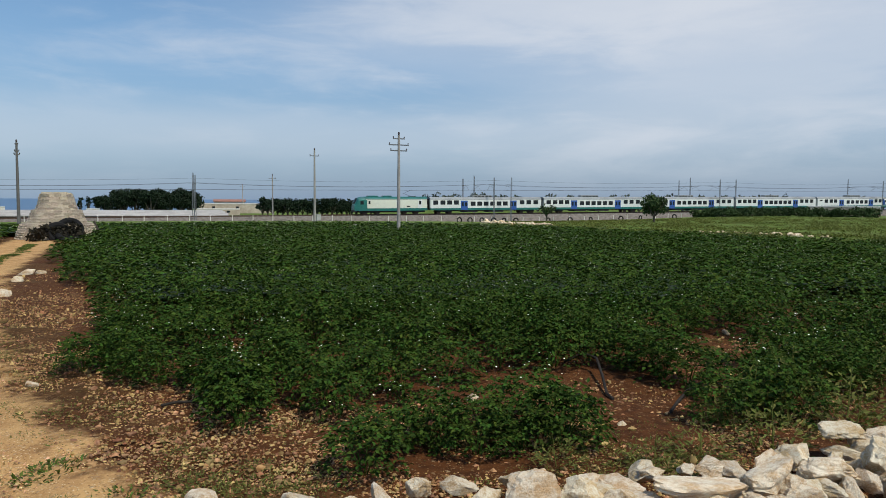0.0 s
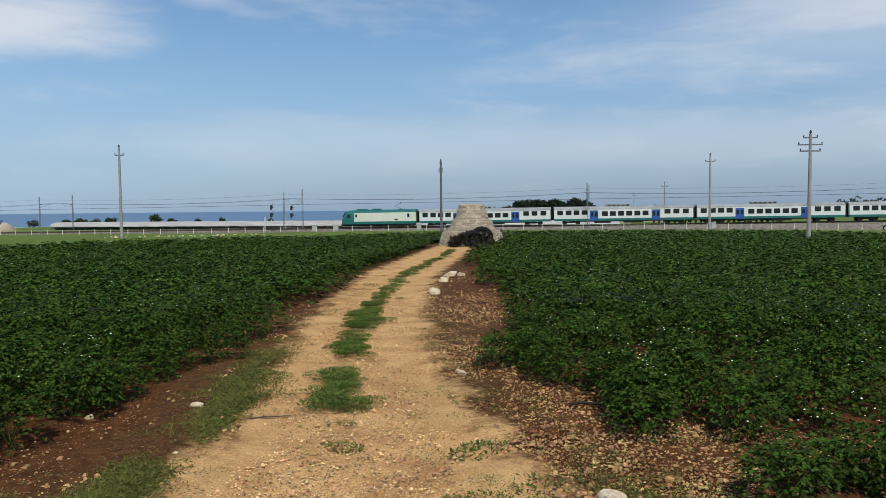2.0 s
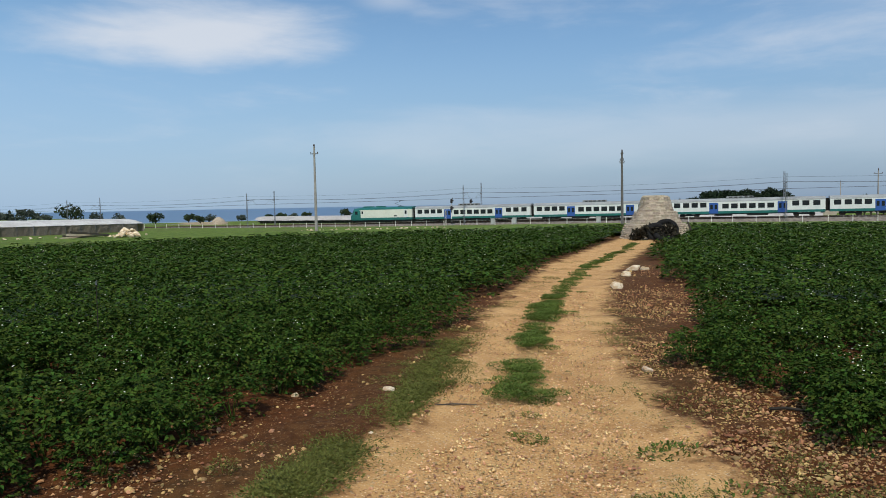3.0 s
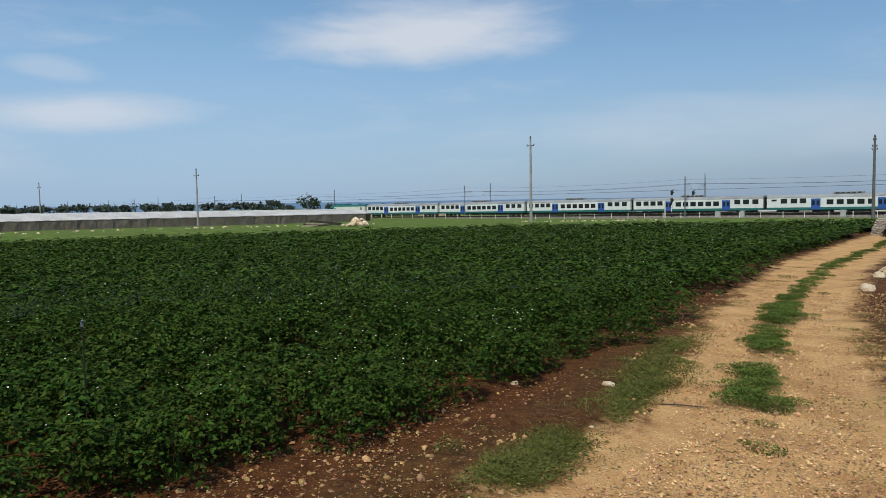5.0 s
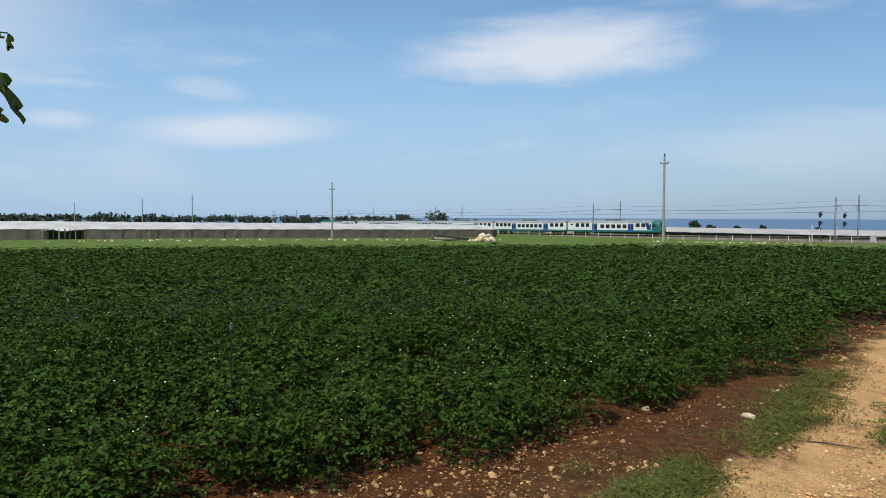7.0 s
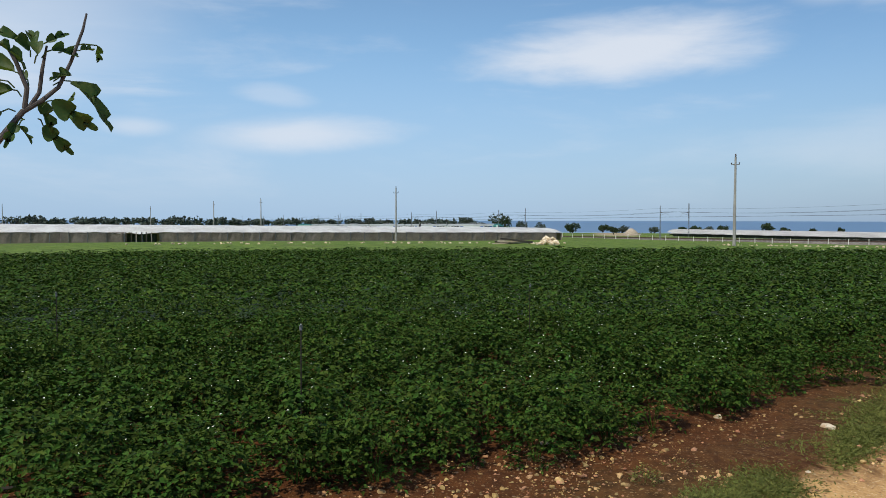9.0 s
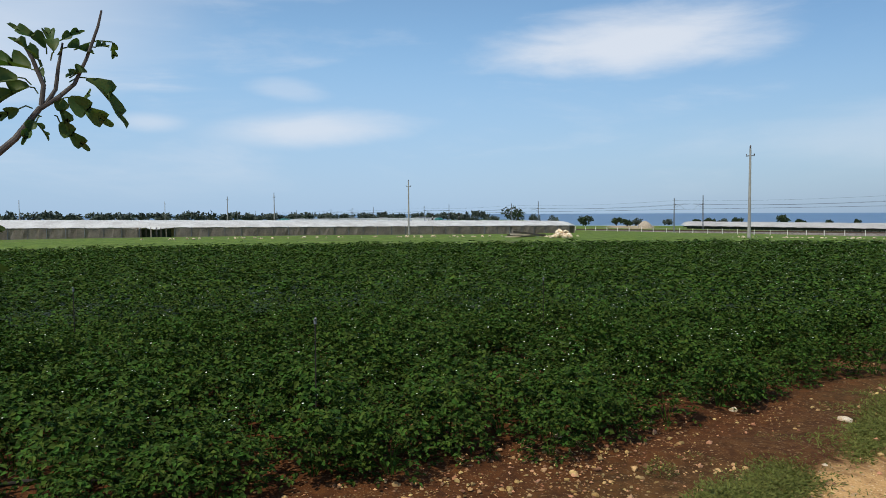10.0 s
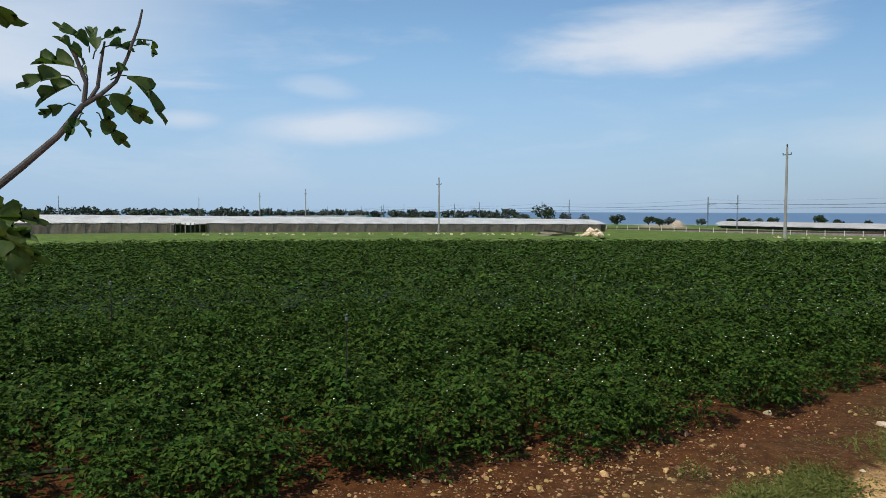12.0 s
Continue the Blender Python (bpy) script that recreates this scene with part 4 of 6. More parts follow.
def make_trullo():
    z = land_at(*TRULLO) - 0.05
    hut = thing("trullo_hut", pose(TRULLO[0], TRULLO[1], z, 0, 0, 0), "round drystone trullo hut with stepped conical roof", "stone hut")
    rnd = random.Random(5)

    def drum(name, r0, r1, z0, z1, seed, rough):
        bm = bmesh.new()
        seg, rows = 48, 8
        rings = []
        for k in range(rows + 1):
            s = k / rows
            ring = []
            for j in range(seg):
                a = 2 * math.pi * j / seg
                r = r0 + (r1 - r0) * s + rough * noise.noise(Vector((math.cos(a) * 3, math.sin(a) * 3, s * 3 + seed)))
                ring.append(bm.verts.new((r * math.cos(a), r * math.sin(a), z0 + (z1 - z0) * s + rough * 0.8 * noise.noise(Vector((a * 2, seed, 1))) * (k == rows))))
            rings.append(ring)
        for a, b in zip(rings, rings[1:]):
            for j in range(seg):
                bm.faces.new((a[j], a[(j + 1) % seg], b[(j + 1) % seg], b[j]))
        bm.faces.new(rings[-1])
        return part(name, bm, M["trullo"], hut)

    TR = [(1.95, 1.68, 0.0, 0.86), (1.44, 1.14, 0.82, 1.55), (1.0, 0.75, 1.51, 2.38)]
    made = [drum("lower_drum", *TR[0], 1, 0.05), drum("middle_drum", *TR[1], 2, 0.05), drum("upper_drum", *TR[2], 3, 0.05)]
    # facing stones that can be told apart, on the side that is seen
    face = math.atan2(-TRULLO[1], -TRULLO[0])
    lumps = [part("stone", boulder(40 + k, (0.5, 0.5, 0.5), detail=1), M["trullo_block"]) for k in range(6)]
    squared = [part("stone", boxed(-0.5, 0.5, -0.5, 0.5, -0.5, 0.5, bevel=0.09 + 0.02 * k), M["trullo_block"]) for k in range(3)]
    rubble, blocks = [o.data for o in lumps], [o.data for o in squared]
    for o in lumps + squared:
        bpy.data.objects.remove(o)
    for drum_ob, (r0, r1, z0, z1), step, size, kind in ((made[0], TR[0], 0.115, 0.15, rubble), (made[1], TR[1], 0.14, 0.3, blocks), (made[2], TR[2], 0.14, 0.3, blocks)):
        zz = z0 + step * 0.5
        while zz < z1 - 0.03:
            s = (zz - z0) / (z1 - z0)
            r = r0 + (r1 - r0) * s
            a, stop = face - math.pi * 0.55, face + math.pi * 0.55
            while a < stop:
                w = size * rnd.uniform(0.6, 1.4)
                turn = a + w / r / 2
                out = rnd.uniform(-0.062, -0.03) if kind is blocks else rnd.uniform(-0.02, 0.03)
                m = pose((r + out) * math.cos(turn), (r + out) * math.sin(turn), zz + rnd.uniform(-0.012, 0.012), 0, rnd.uniform(-5, 5), math.degrees(turn) + 90) @ Matrix.Diagonal((w * (0.97 if kind is blocks else 1.15), 0.12, step * (0.95 if kind is blocks else rnd.uniform(0.9, 1.3)), 1))
                shared("stone", kind[rnd.randrange(len(kind))], drum_ob, m)
                a += w / r
            zz += step
    cap = bmesh.new()
    for k in range(9):
        a = k * 0.7
        box(cap, math.cos(a) * 0.42 - 0.25, math.cos(a) * 0.42 + 0.25, math.sin(a) * 0.42 - 0.2, math.sin(a) * 0.42 + 0.2, TR[2][3] - 0.06, TR[2][3] + 0.04 + 0.02 * (k % 3), bevel=0.03)
    part("cap_slabs", cap, M["trullo_block"], hut)
    return hut


def ring_tyre(name, m, big=0.42, small=0.12):
    """A worn tyre with tread blocks."""
    bm = bmesh.new()
    seg, prof = 28, 10
    for j in range(seg):
        a = 2 * math.pi * j / seg
        for k in range(prof):
            b = 2 * math.pi * k / prof
            r = big + small * math.cos(b) * (1.06 if (j % 2 and math.cos(b) > 0.5) else 1.0)
            bm.verts.new((r * math.cos(a), r * math.sin(a), small * 0.9 * math.sin(b)))
    bm.verts.ensure_lookup_table()
    for j in range(seg):
        for k in range(prof):
            bm.faces.new([bm.verts[i] for i in (j * prof + k, ((j + 1) % seg) * prof + k, ((j + 1) % seg) * prof + (k + 1) % prof, j * prof + (k + 1) % prof)])
    ob = part(name, bm, M["rubber"])
    ob.matrix_basis = m
    return tagged(ob, "old black rubber tyre", "tyre", "old tyres")


make_trullo()


# the potato fields
RNG = np.random.default_rng(7)
ROWS_WAY = np.array([-0.42, 0.9075])
ROWS_SIDE = np.array([0.9075, 0.42])


def plant_mesh(seed, stems, leaf_n, size, rounded=False):
    """One bushy potato plant of many folded leaflets."""
    rng = np.random.default_rng(seed)
    pos, way, nrm, ln = [], [], [], []
    for k in range(stems):
        a, out = rng.uniform(0, 2 * np.pi), np.sqrt(rng.uniform(0.0, 1.0))
        h = 0.5 * np.sqrt(max(0.0, 1 - 0.8 * out ** 2)) * (rng.uniform(0.12, 1.05) if rng.random() < 0.45 else rng.uniform(0.75, 1.05))
        c = np.array([np.cos(a) * out * 0.4, np.sin(a) * out * 0.4, max(0.04, h)])
        d = np.array([np.cos(a + rng.normal(0, 0.6)), np.sin(a + rng.normal(0, 0.6)), rng.uniform(-0.35, 0.35)])
        d /= np.linalg.norm(d)
        side = np.cross(d, (0, 0, 1.0))
        for j in range(leaf_n):
            s = j // 2 + 1
            sign = 1 if j % 2 else -1
            p = c + d * 0.035 * s
            w = d * 0.5 + side * sign * 0.9 + np.array([0, 0, rng.uniform(-0.3, 0.25)])
            if j == leaf_n - 1:
                p, w = c + d * 0.035 * (s + 0.5), d + np.array([0, 0, rng.uniform(-0.4, 0.1)])
            pos.append(p), way.append(w), nrm.append(np.array([rng.normal(0, 0.45), rng.normal(0, 0.45), 1.0])), ln.append(size * rng.uniform(0.75, 1.25))
    ln = np.array(ln)
    return leaflets(np.array(pos), np.array(way), np.array(nrm), ln, ln * 0.66, rounded=rounded)


def sow(outline, reach):
    """Plant places along the rows of one field."""
    pts = np.array(outline)
    lo, hi = (pts @ ROWS_SIDE).min(), (pts @ ROWS_SIDE).max()
    lo2, hi2 = (pts @ ROWS_WAY).min(), (pts @ ROWS_WAY).max()
    a, b = np.meshgrid(np.arange(0.22 + 0.64 * math.floor((lo - 0.22) / 0.64), hi, 0.64), np.arange(lo2, hi2, 0.40), indexing="ij")
    a = a + RNG.normal(0, 0.035, a.shape)
    b = b + RNG.normal(0, 0.09, b.shape)
    x, y = (a * ROWS_SIDE[0] + b * ROWS_WAY[0]).ravel(), (a * ROWS_SIDE[1] + b * ROWS_WAY[1]).ravel()
    ok = (inside(outline, x, y) > 0.02 + 0.12 * RNG.random(x.size)) & (bare_at(x, y) > 0.05) & (np.hypot(x, y) < reach) & (np.hypot(x - TRULLO[0], y - TRULLO[1]) > 2.9) & (road_at(x, y) < -0.15)
    for line in FURROWS:
        ok &= distance_to(line, x, y) > 0.25
    return x[ok], y[ok]


def in_sight(x, y):
    """The quarter of the fields that the clip turns across, and a margin."""
    a = np.degrees(np.arctan2(-x, y))
    return (a > -40) & (a < 118)


def make_fields():
    # the last plants of each row stand singly out in the headland
    ends = np.array([(-3.4, 6.85), (-3.55, 7.2), (-2.72, 6.42), (-2.45, 6.35), (-1.44, 5.12), (-1.58, 5.45), (-1.72, 5.8), (-1.9, 6.15), (-0.78, 5.4), (-0.95, 5.75), (-0.36, 4.62), (-0.1, 4.72), (-0.46, 4.2), (0.22, 4.58), (0.52, 4.66), (0.8, 4.78),
                     (-4.86, 0.98), (-5.2, 1.85), (-5.45, 2.5), (-4.62, 0.5), (-5.72, 3.65), (-6.3, 5.75)])
    pts = [sow(FIELD_RIGHT, 95.0), sow(FIELD_LEFT, 95.0), (ends[:, 0], ends[:, 1])]
    x, y = np.concatenate([p[0] for p in pts]), np.concatenate([p[1] for p in pts])
    keep = in_sight(x, y)
    x, y = x[keep], y[keep]
    r = np.hypot(x, y)
    z = land(x, y)
    order = np.argsort(r)
    near = order[:300]
    # the nearest plants are things of their own, on eight shared meshes
    meshes = [mesh_from("foliage", *plant_mesh(100 + k, 185, 5, 0.058), M["potato"]) for k in range(8)]
    stalks = []
    for k in range(3):
        bm = bmesh.new()
        for j in range(7):
            a = j * 0.9 + k
            tube(bm, [(0.02 * math.cos(a), 0.02 * math.sin(a), -0.03), (0.1 * math.cos(a), 0.1 * math.sin(a), 0.18), (0.2 * math.cos(a), 0.2 * math.sin(a), 0.3)], [0.006, 0.005, 0.003], 5)
        ob = part("stem", bm, M["potato"])
        stalks.append(ob.data)
        bpy.data.objects.remove(ob)
    for i in near:
        s = RNG.uniform(0.82, 1.1) * min(1.03, 0.8 + 0.16 * float(field_at(x[i:i + 1], y[i:i + 1])[0]))
        plant = thing("potato_plant", pose(x[i], y[i], z[i] + 0.0, RNG.normal(0, 5), RNG.normal(0, 5), RNG.uniform(0, 360)) @ Matrix.Diagonal((s * 0.76, s * 0.76, s * RNG.uniform(0.82, 1.05), 1)), "leafy dark green potato plant in red soil", "potato plant", "potato plants")
        shared("foliage", meshes[int(RNG.integers(8))], plant)
        shared("stem", stalks[int(RNG.integers(3))], plant)
    edge = r[near[-1]]

    def crowd(name, pick, stems, leaf_n, size, spread, label):
        idx = np.nonzero(pick)[0]
        base = [plant_mesh(300 + k, stems, leaf_n, size)[0].reshape(-1, 5, 3) for k in range(10)]
        m = len(base[0])
        which = RNG.integers(0, 10, len(idx))
        turn, s = RNG.uniform(0, 2 * np.pi, len(idx)), RNG.uniform(0.85, 1.2, len(idx)) * spread
        V = np.stack(base)[which]
        c, sn = np.cos(turn)[:, None, None], np.sin(turn)[:, None, None]
        X = (V[..., 0] * c - V[..., 1] * sn) * s[:, None, None] + x[idx][:, None, None]
        Y = (V[..., 0] * sn + V[..., 1] * c) * s[:, None, None] + y[idx][:, None, None]
        Z = V[..., 2] * RNG.uniform(0.85, 1.2, len(idx))[:, None, None] + z[idx][:, None, None]
        verts = np.stack([X, Y, Z], -1).reshape(-1, 3)
        f = np.array([[0, 4, 1], [4, 2, 1], [0, 3, 4], [4, 3, 2]]) if size < 0.05 else np.array([[0, 2, 1], [0, 3, 2]])
        faces = (np.arange(len(idx) * m)[:, None, None] * 5 + f[None]).reshape(-1, 3)
        me = bpy.data.meshes.new(name)
        me.vertices.add(len(verts)), me.loops.add(faces.size), me.polygons.add(len(faces))
        me.vertices.foreach_set("co", verts.astype(np.float32).ravel())
        me.loops.foreach_set("vertex_index", faces.astype(np.int32).ravel())
        me.polygons.foreach_set("loop_start", np.arange(0, faces.size, 3, dtype=np.int32))
        me.polygons.foreach_set("loop_total", np.full(len(faces), 3, np.int32))
        me.materials.append(M["potato"])
        me.update(calc_edges=True)
        return tagged(new(name, me), label, "potato plants", kind="stuff")

    label = "dense dark green potato plants in rows"
    thin = RNG.random(len(x))
    crowd("potato_crop", (r >= edge) & (r < 13), 74, 5, 0.055, 0.88, label)
    crowd("potato_crop", (r >= 13) & (r < 24), 42, 4, 0.078, 1.08, label)
    crowd("potato_crop", (r >= 24) & (r < 40), 24, 3, 0.105, 1.12, label)
    crowd("potato_crop", (r >= 40) & (thin < 0.45), 13, 3, 0.15, 1.6, label)
    # dark green sheet under the farther plants; its colour stands for shade between leaves
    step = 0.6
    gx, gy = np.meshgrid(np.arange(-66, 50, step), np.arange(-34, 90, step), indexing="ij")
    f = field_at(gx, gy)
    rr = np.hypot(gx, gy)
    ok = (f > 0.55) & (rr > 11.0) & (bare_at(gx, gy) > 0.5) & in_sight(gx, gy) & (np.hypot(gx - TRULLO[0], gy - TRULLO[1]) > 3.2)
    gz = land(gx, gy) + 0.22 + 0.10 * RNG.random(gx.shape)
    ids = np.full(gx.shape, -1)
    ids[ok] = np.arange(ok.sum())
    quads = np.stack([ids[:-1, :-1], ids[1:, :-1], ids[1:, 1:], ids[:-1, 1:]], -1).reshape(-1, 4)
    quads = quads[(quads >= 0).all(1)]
    me = mesh_from("leaf_shade_sheet", np.stack([gx[ok], gy[ok], gz[ok]], 1), quads, M["crop_shade"], smooth=True)
    tagged(new("leaf_shade_sheet", me), "dark green sheet standing for shade among the lower potato leaves", "potato plants", kind="stuff")
    # white blossoms on top of the crop
    n = 13000
    pick = RNG.choice(len(x), n, p=(1 / (3 + r)) / (1 / (3 + r)).sum())
    bx, by = x[pick] + RNG.normal(0, 0.15, n), y[pick] + RNG.normal(0, 0.15, n)
    bz = land(bx, by) + RNG.uniform(0.42, 0.56, n)
    a = RNG.uniform(0, 2 * np.pi, n)
    sz = RNG.uniform(0.006, 0.014, n) * (1 + r[pick] / 22)
    v, fc = leaflets(np.stack([bx, by, bz], 1), np.stack([np.cos(a), np.sin(a), 0 * a + 0.3], 1), np.tile([0.0, -0.4, 1.0], (n, 1)), sz, sz)
    tagged(new("potato_blossom", mesh_from("potato_blossom", v, fc, M["petal"])), "small white potato blossoms on the crop", "blossom", kind="stuff")


make_fields()


# trees, hedges and brush
def clump(name, rng, centres, radii, n, size, mat, parent=None, flat=0.8):
    """A crown: many small leaf blades in overlapping uneven lobes."""
    centres, radii = np.array(centres, float), np.array(radii, float)
    k = rng.choice(len(centres), n, p=radii ** 2 / (radii ** 2).sum())
    d = rng.normal(size=(n, 3))
    d /= np.linalg.norm(d, axis=1, keepdims=True)
    p = centres[k] + d * (radii[k] * rng.uniform(0.6, 1.08, n))[:, None] * np.array([1, 1, flat])
    w = rng.normal(size=(n, 3)) + d * 0.7
    ln = size * rng.uniform(0.6, 1.4, n)
    v, f = leaflets(p, w, d + rng.normal(0, 0.4, (n, 3)), ln, ln * 0.75)
    ob = new(name, mesh_from(name, v, f, mat))
    ob.parent = parent
    return ob


def make_tree(name, x, y, top, width, mat, label, group, seed, leaves=900, size=0.45, trunk=0.28, stem="bark"):
    rng = np.random.default_rng(seed)
    z = land_at(x, y)
    h = top - z
    tree = thing(name, pose(x, y, z), label, "tree", group)
    r = width / 2
    crown0 = h * trunk
    bm = rod([(0, 0, -0.2), (0.05 * h * rng.normal() * 0.3, 0, crown0), (0.1, 0.1, h * 0.6)], [0.05 * h ** 0.9, 0.04 * h ** 0.9, 0.02 * h], sides=8)
    for k in range(4):
        a = k * 1.6 + rng.uniform(0, 1)
        tube(bm, [(0, 0, crown0 * 0.9), (math.cos(a) * r * 0.35, math.sin(a) * r * 0.35, crown0 + (h - crown0) * 0.3), (math.cos(a) * r * 0.6, math.sin(a) * r * 0.6, crown0 + (h - crown0) * 0.55)], [0.025 * h, 0.018 * h, 0.008 * h], 6)
    part("trunk", bm, M[stem], tree)
    cs, rs = [], []
    hh = (h - crown0) / 2
    for k in range(11):
        a, o, u = rng.uniform(0, 6.28), r * 0.62 * math.sqrt(rng.random()), rng.uniform(-0.55, 0.62)
        o *= math.sqrt(1 - u * u * 0.8)
        cs.append((math.cos(a) * o, math.sin(a) * o, crown0 + hh + u * hh * 0.85)), rs.append(min(r, hh) * rng.uniform(0.32, 0.55))
    clump("crown", rng, cs, rs, leaves, size, M[mat], tree)
    return tree


def polar(az, r):
    return -r * math.sin(radians(az)), r * math.cos(radians(az))


def pines():
    rnd = random.Random(3)
    for k in range(17):
        s = k / 16
        x, y = polar(25.0 - 6.2 * s + rnd.uniform(-0.2, 0.2), 226 + rnd.uniform(-8, 8))
        make_tree("pine_tree", x, y, 1.5 + (2.7 + 1.0 * s) * rnd.uniform(0.85, 1.1) * (0.35 if k < 2 else 1.0), 6.4, "pine", "dark green pine in a dense grove behind the railway", "pine grove", 500 + k, 1000, 0.6, 0.02)
    for az, top in ((26.4, 0.9), (25.9, 1.2), (25.3, 0.6), (24.9, 1.3)):
        x, y = polar(az, 232)
        make_tree("cypress_tree", x, y, 1.6 + top, 1.5, "pine", "slim dark cypress beyond the railway", "cypresses", int(az * 10), 220, 0.45, 0.05)
    for k in range(24):
        x, y = polar(13.9 - 8.6 * k / 23, 204 + rnd.uniform(-4, 4))
        make_tree("windbreak_tree", x, y, 2.0 + rnd.uniform(-0.25, 0.35), 3.8, "pine", "dark windbreak tree in a clipped row beyond the railway", "windbreak trees", 600 + k, 380, 0.6, 0.05)
    for k in range(26):
        az = 2.0 - 32 * k / 25 + rnd.uniform(-0.4, 0.4)
        x, y = polar(az, 318 + rnd.uniform(-20, 20))
        make_tree("far_tree", x, y, 1.6 + 320 * rnd.choice([0.002, 0.006, 0.008, 0.009]), rnd.uniform(8, 15), "fartree", "tree far beyond the railway, paled to grey-green for haze", "far trees", 700 + k, 330, 1.1, 0.05)


def west_trees():
    for az, r, slope, w, kind in ((70.8, 276, 0.0085, 11.5, "olive"), (69.2, 290, -0.002, 9, "fartree"), (67.7, 290, -0.004, 7, "fartree"), (65.3, 236, -0.0046, 6.2, "olive"), (63.0, 250, -0.0065, 5.0, "olive"), (62.2, 232, -0.0098, 4.8, "olive"), (61.5, 255, -0.0085, 5.5, "fartree"), (59.2, 275, -0.0100, 6, "fartree"),
                             (57.2, 262, -0.0098, 4, "olive"), (56.3, 268, -0.0072, 5.5, "olive"), (55.4, 272, -0.0088, 5, "fartree"), (54.4, 268, -0.0072, 4.6, "olive"), (51.3, 262, -0.0044, 6.2, "olive"), (50.3, 262, -0.0100, 4.5, "olive"), (48.5, 270, -0.0100, 3.2, "olive"), (46.8, 275, -0.0100, 3.0, "olive"),
                             (43.2, 262, -0.0122, 2.8, "olive"), (33.5, 280, -0.012, 3.0, "olive"), (31.4, 280, -0.0115, 3.0, "olive"), (72.4, 300, -0.004, 8, "fartree"), (74.0, 305, -0.003, 8, "fartree"), (28.6, 260, -0.013, 4.5, "olive")):
        x, y = polar(az, r)
        make_tree("olive_tree" if kind == "olive" else "far_tree", x, y, 1.6 + slope * r, w, kind, "round dark green olive tree on dry ground near the sea" if kind == "olive" else "tree far beyond the railway, paled to grey-green for haze", "coastal trees", int(az * 10), 620 if kind == "olive" else 420, 0.03 * w + 0.32, 0.12)
    rnd = random.Random(8)
    for k in range(46):
        az = 73 + 36 * k / 45 + rnd.uniform(-0.3, 0.3)
        r = 520 + rnd.uniform(-60, 60)
        x, y = polar(az, r)
        make_tree("far_tree", x, y, 1.6 + r * (-0.0006 + 0.0022 * max(0.0, (az - 84) / 25) + rnd.uniform(-0.0016, 0.0022)), rnd.uniform(11, 22), "fartree", "tree in the distant wooded belt, paled to grey-green for haze", "far trees", 900 + k, 260, 1.7, 0.03)


def hedge_row():
    rng = np.random.default_rng(12)
    cs, rs = [], []
    for k in range(70):
        az = -18.9 - 11.7 * k / 69
        x, y = polar(az, 166 + rng.uniform(-2, 2))
        z = land_at(x, y)
        cs.append((x, y, z + rng.uniform(0.4, 1.2))), rs.append(rng.uniform(0.7, 1.15))
    ob = clump("hedge", rng, cs, rs, 9000, 0.4, M["hedge"])
    tagged(ob, "dense green bramble hedge along the railway", "hedge", kind="stuff")


pines()
west_trees()
hedge_row()
x1, y1 = polar(-16.05, 92)
make_tree("carob_tree", x1, y1, 1.6 + 0.0108 * 92, 4.1, "hedge", "round leafy green tree at the edge of the meadow", "meadow trees", 31, 2200, 0.24, 0.2)
x1, y1 = polar(-8.0, 112)
make_tree("fig_sapling", x1, y1, 1.6 - 0.003 * 112, 3.1, "hedge", "small sparse green tree at the edge of the meadow", "meadow trees", 32, 420, 0.24, 0.32)


# buildings beyond the line
def make_house(name, az, r, width, depth, top, label, wall, roof=None, openings=3, turn=0.0):
    x, y = polar(az, r)
    z = land_at(x, y)
    h = top - z
    ob = thing(name, pose(x, y, z, 0, 0, math.degrees(math.atan2(-x, y)) + turn), label, "house", "buildings beyond the railway")
    part("wall", boxed(-width / 2, width / 2, -depth / 2, depth / 2, -0.4, h, bevel=0.03), M[wall], ob)
    if roof:
        out = [(-depth / 2 - 0.3, h - 0.05), (0, h + depth * 0.07), (depth / 2 + 0.3, h - 0.05), (depth / 2 + 0.3, h + 0.1), (0, h + depth * 0.07 + 0.18), (-depth / 2 - 0.3, h + 0.1)]
        part("roof", prism(bmesh.new(), out, -width / 2 - 0.3, width / 2 + 0.3), M[roof], ob, "red clay tile roof")
    else:
        part("parapet", boxed(-width / 2 - 0.06, width / 2 + 0.06, -depth / 2 - 0.06, depth / 2 + 0.06, h - 0.12, h + 0.14), M["whitewash"], ob)
    for k in range(openings):
        wx = -width / 2 + width * (k + 0.6) / (openings + 0.2)
        win = part("window", boxed(wx - 0.45, wx + 0.45, -depth / 2 - 0.02, -depth / 2 + 0.05, h * 0.38, h * 0.72), M["window_glass"], ob)
        part("sill", boxed(wx - 0.55, wx + 0.55, -depth / 2 - 0.1, -depth / 2, h * 0.36, h * 0.38), M["whitewash"], win)
    return ob


make_house("farm_shed", 15.75, 240, 22.5, 8, -0.15, "long plastered farm shed with a white parapet", "plaster", None, 3)
make_house("farmhouse", 16.3, 252, 9.6, 8, 0.45, "white farmhouse with a red tile roof", "whitewash", "rooftile", 2)
make_house("outbuilding", 17.1, 216, 11.5, 5, -1.5, "low weathered plaster outbuilding", "plaster", None, 2)
make_house("pump_house", 25.6, 205, 3.0, 3, -1.4, "small grey plaster pump house", "plaster", None, 1)
make_house("field_store", -28.6, 172, 13.0, 5, 0.7, "low beige stone store behind the hedge", "plaster", None, 0)
make_house("railway_shelter", 31.5, 262, 5.0, 4, -1.6, "tiny white coastal house", "whitewash", None, 1)


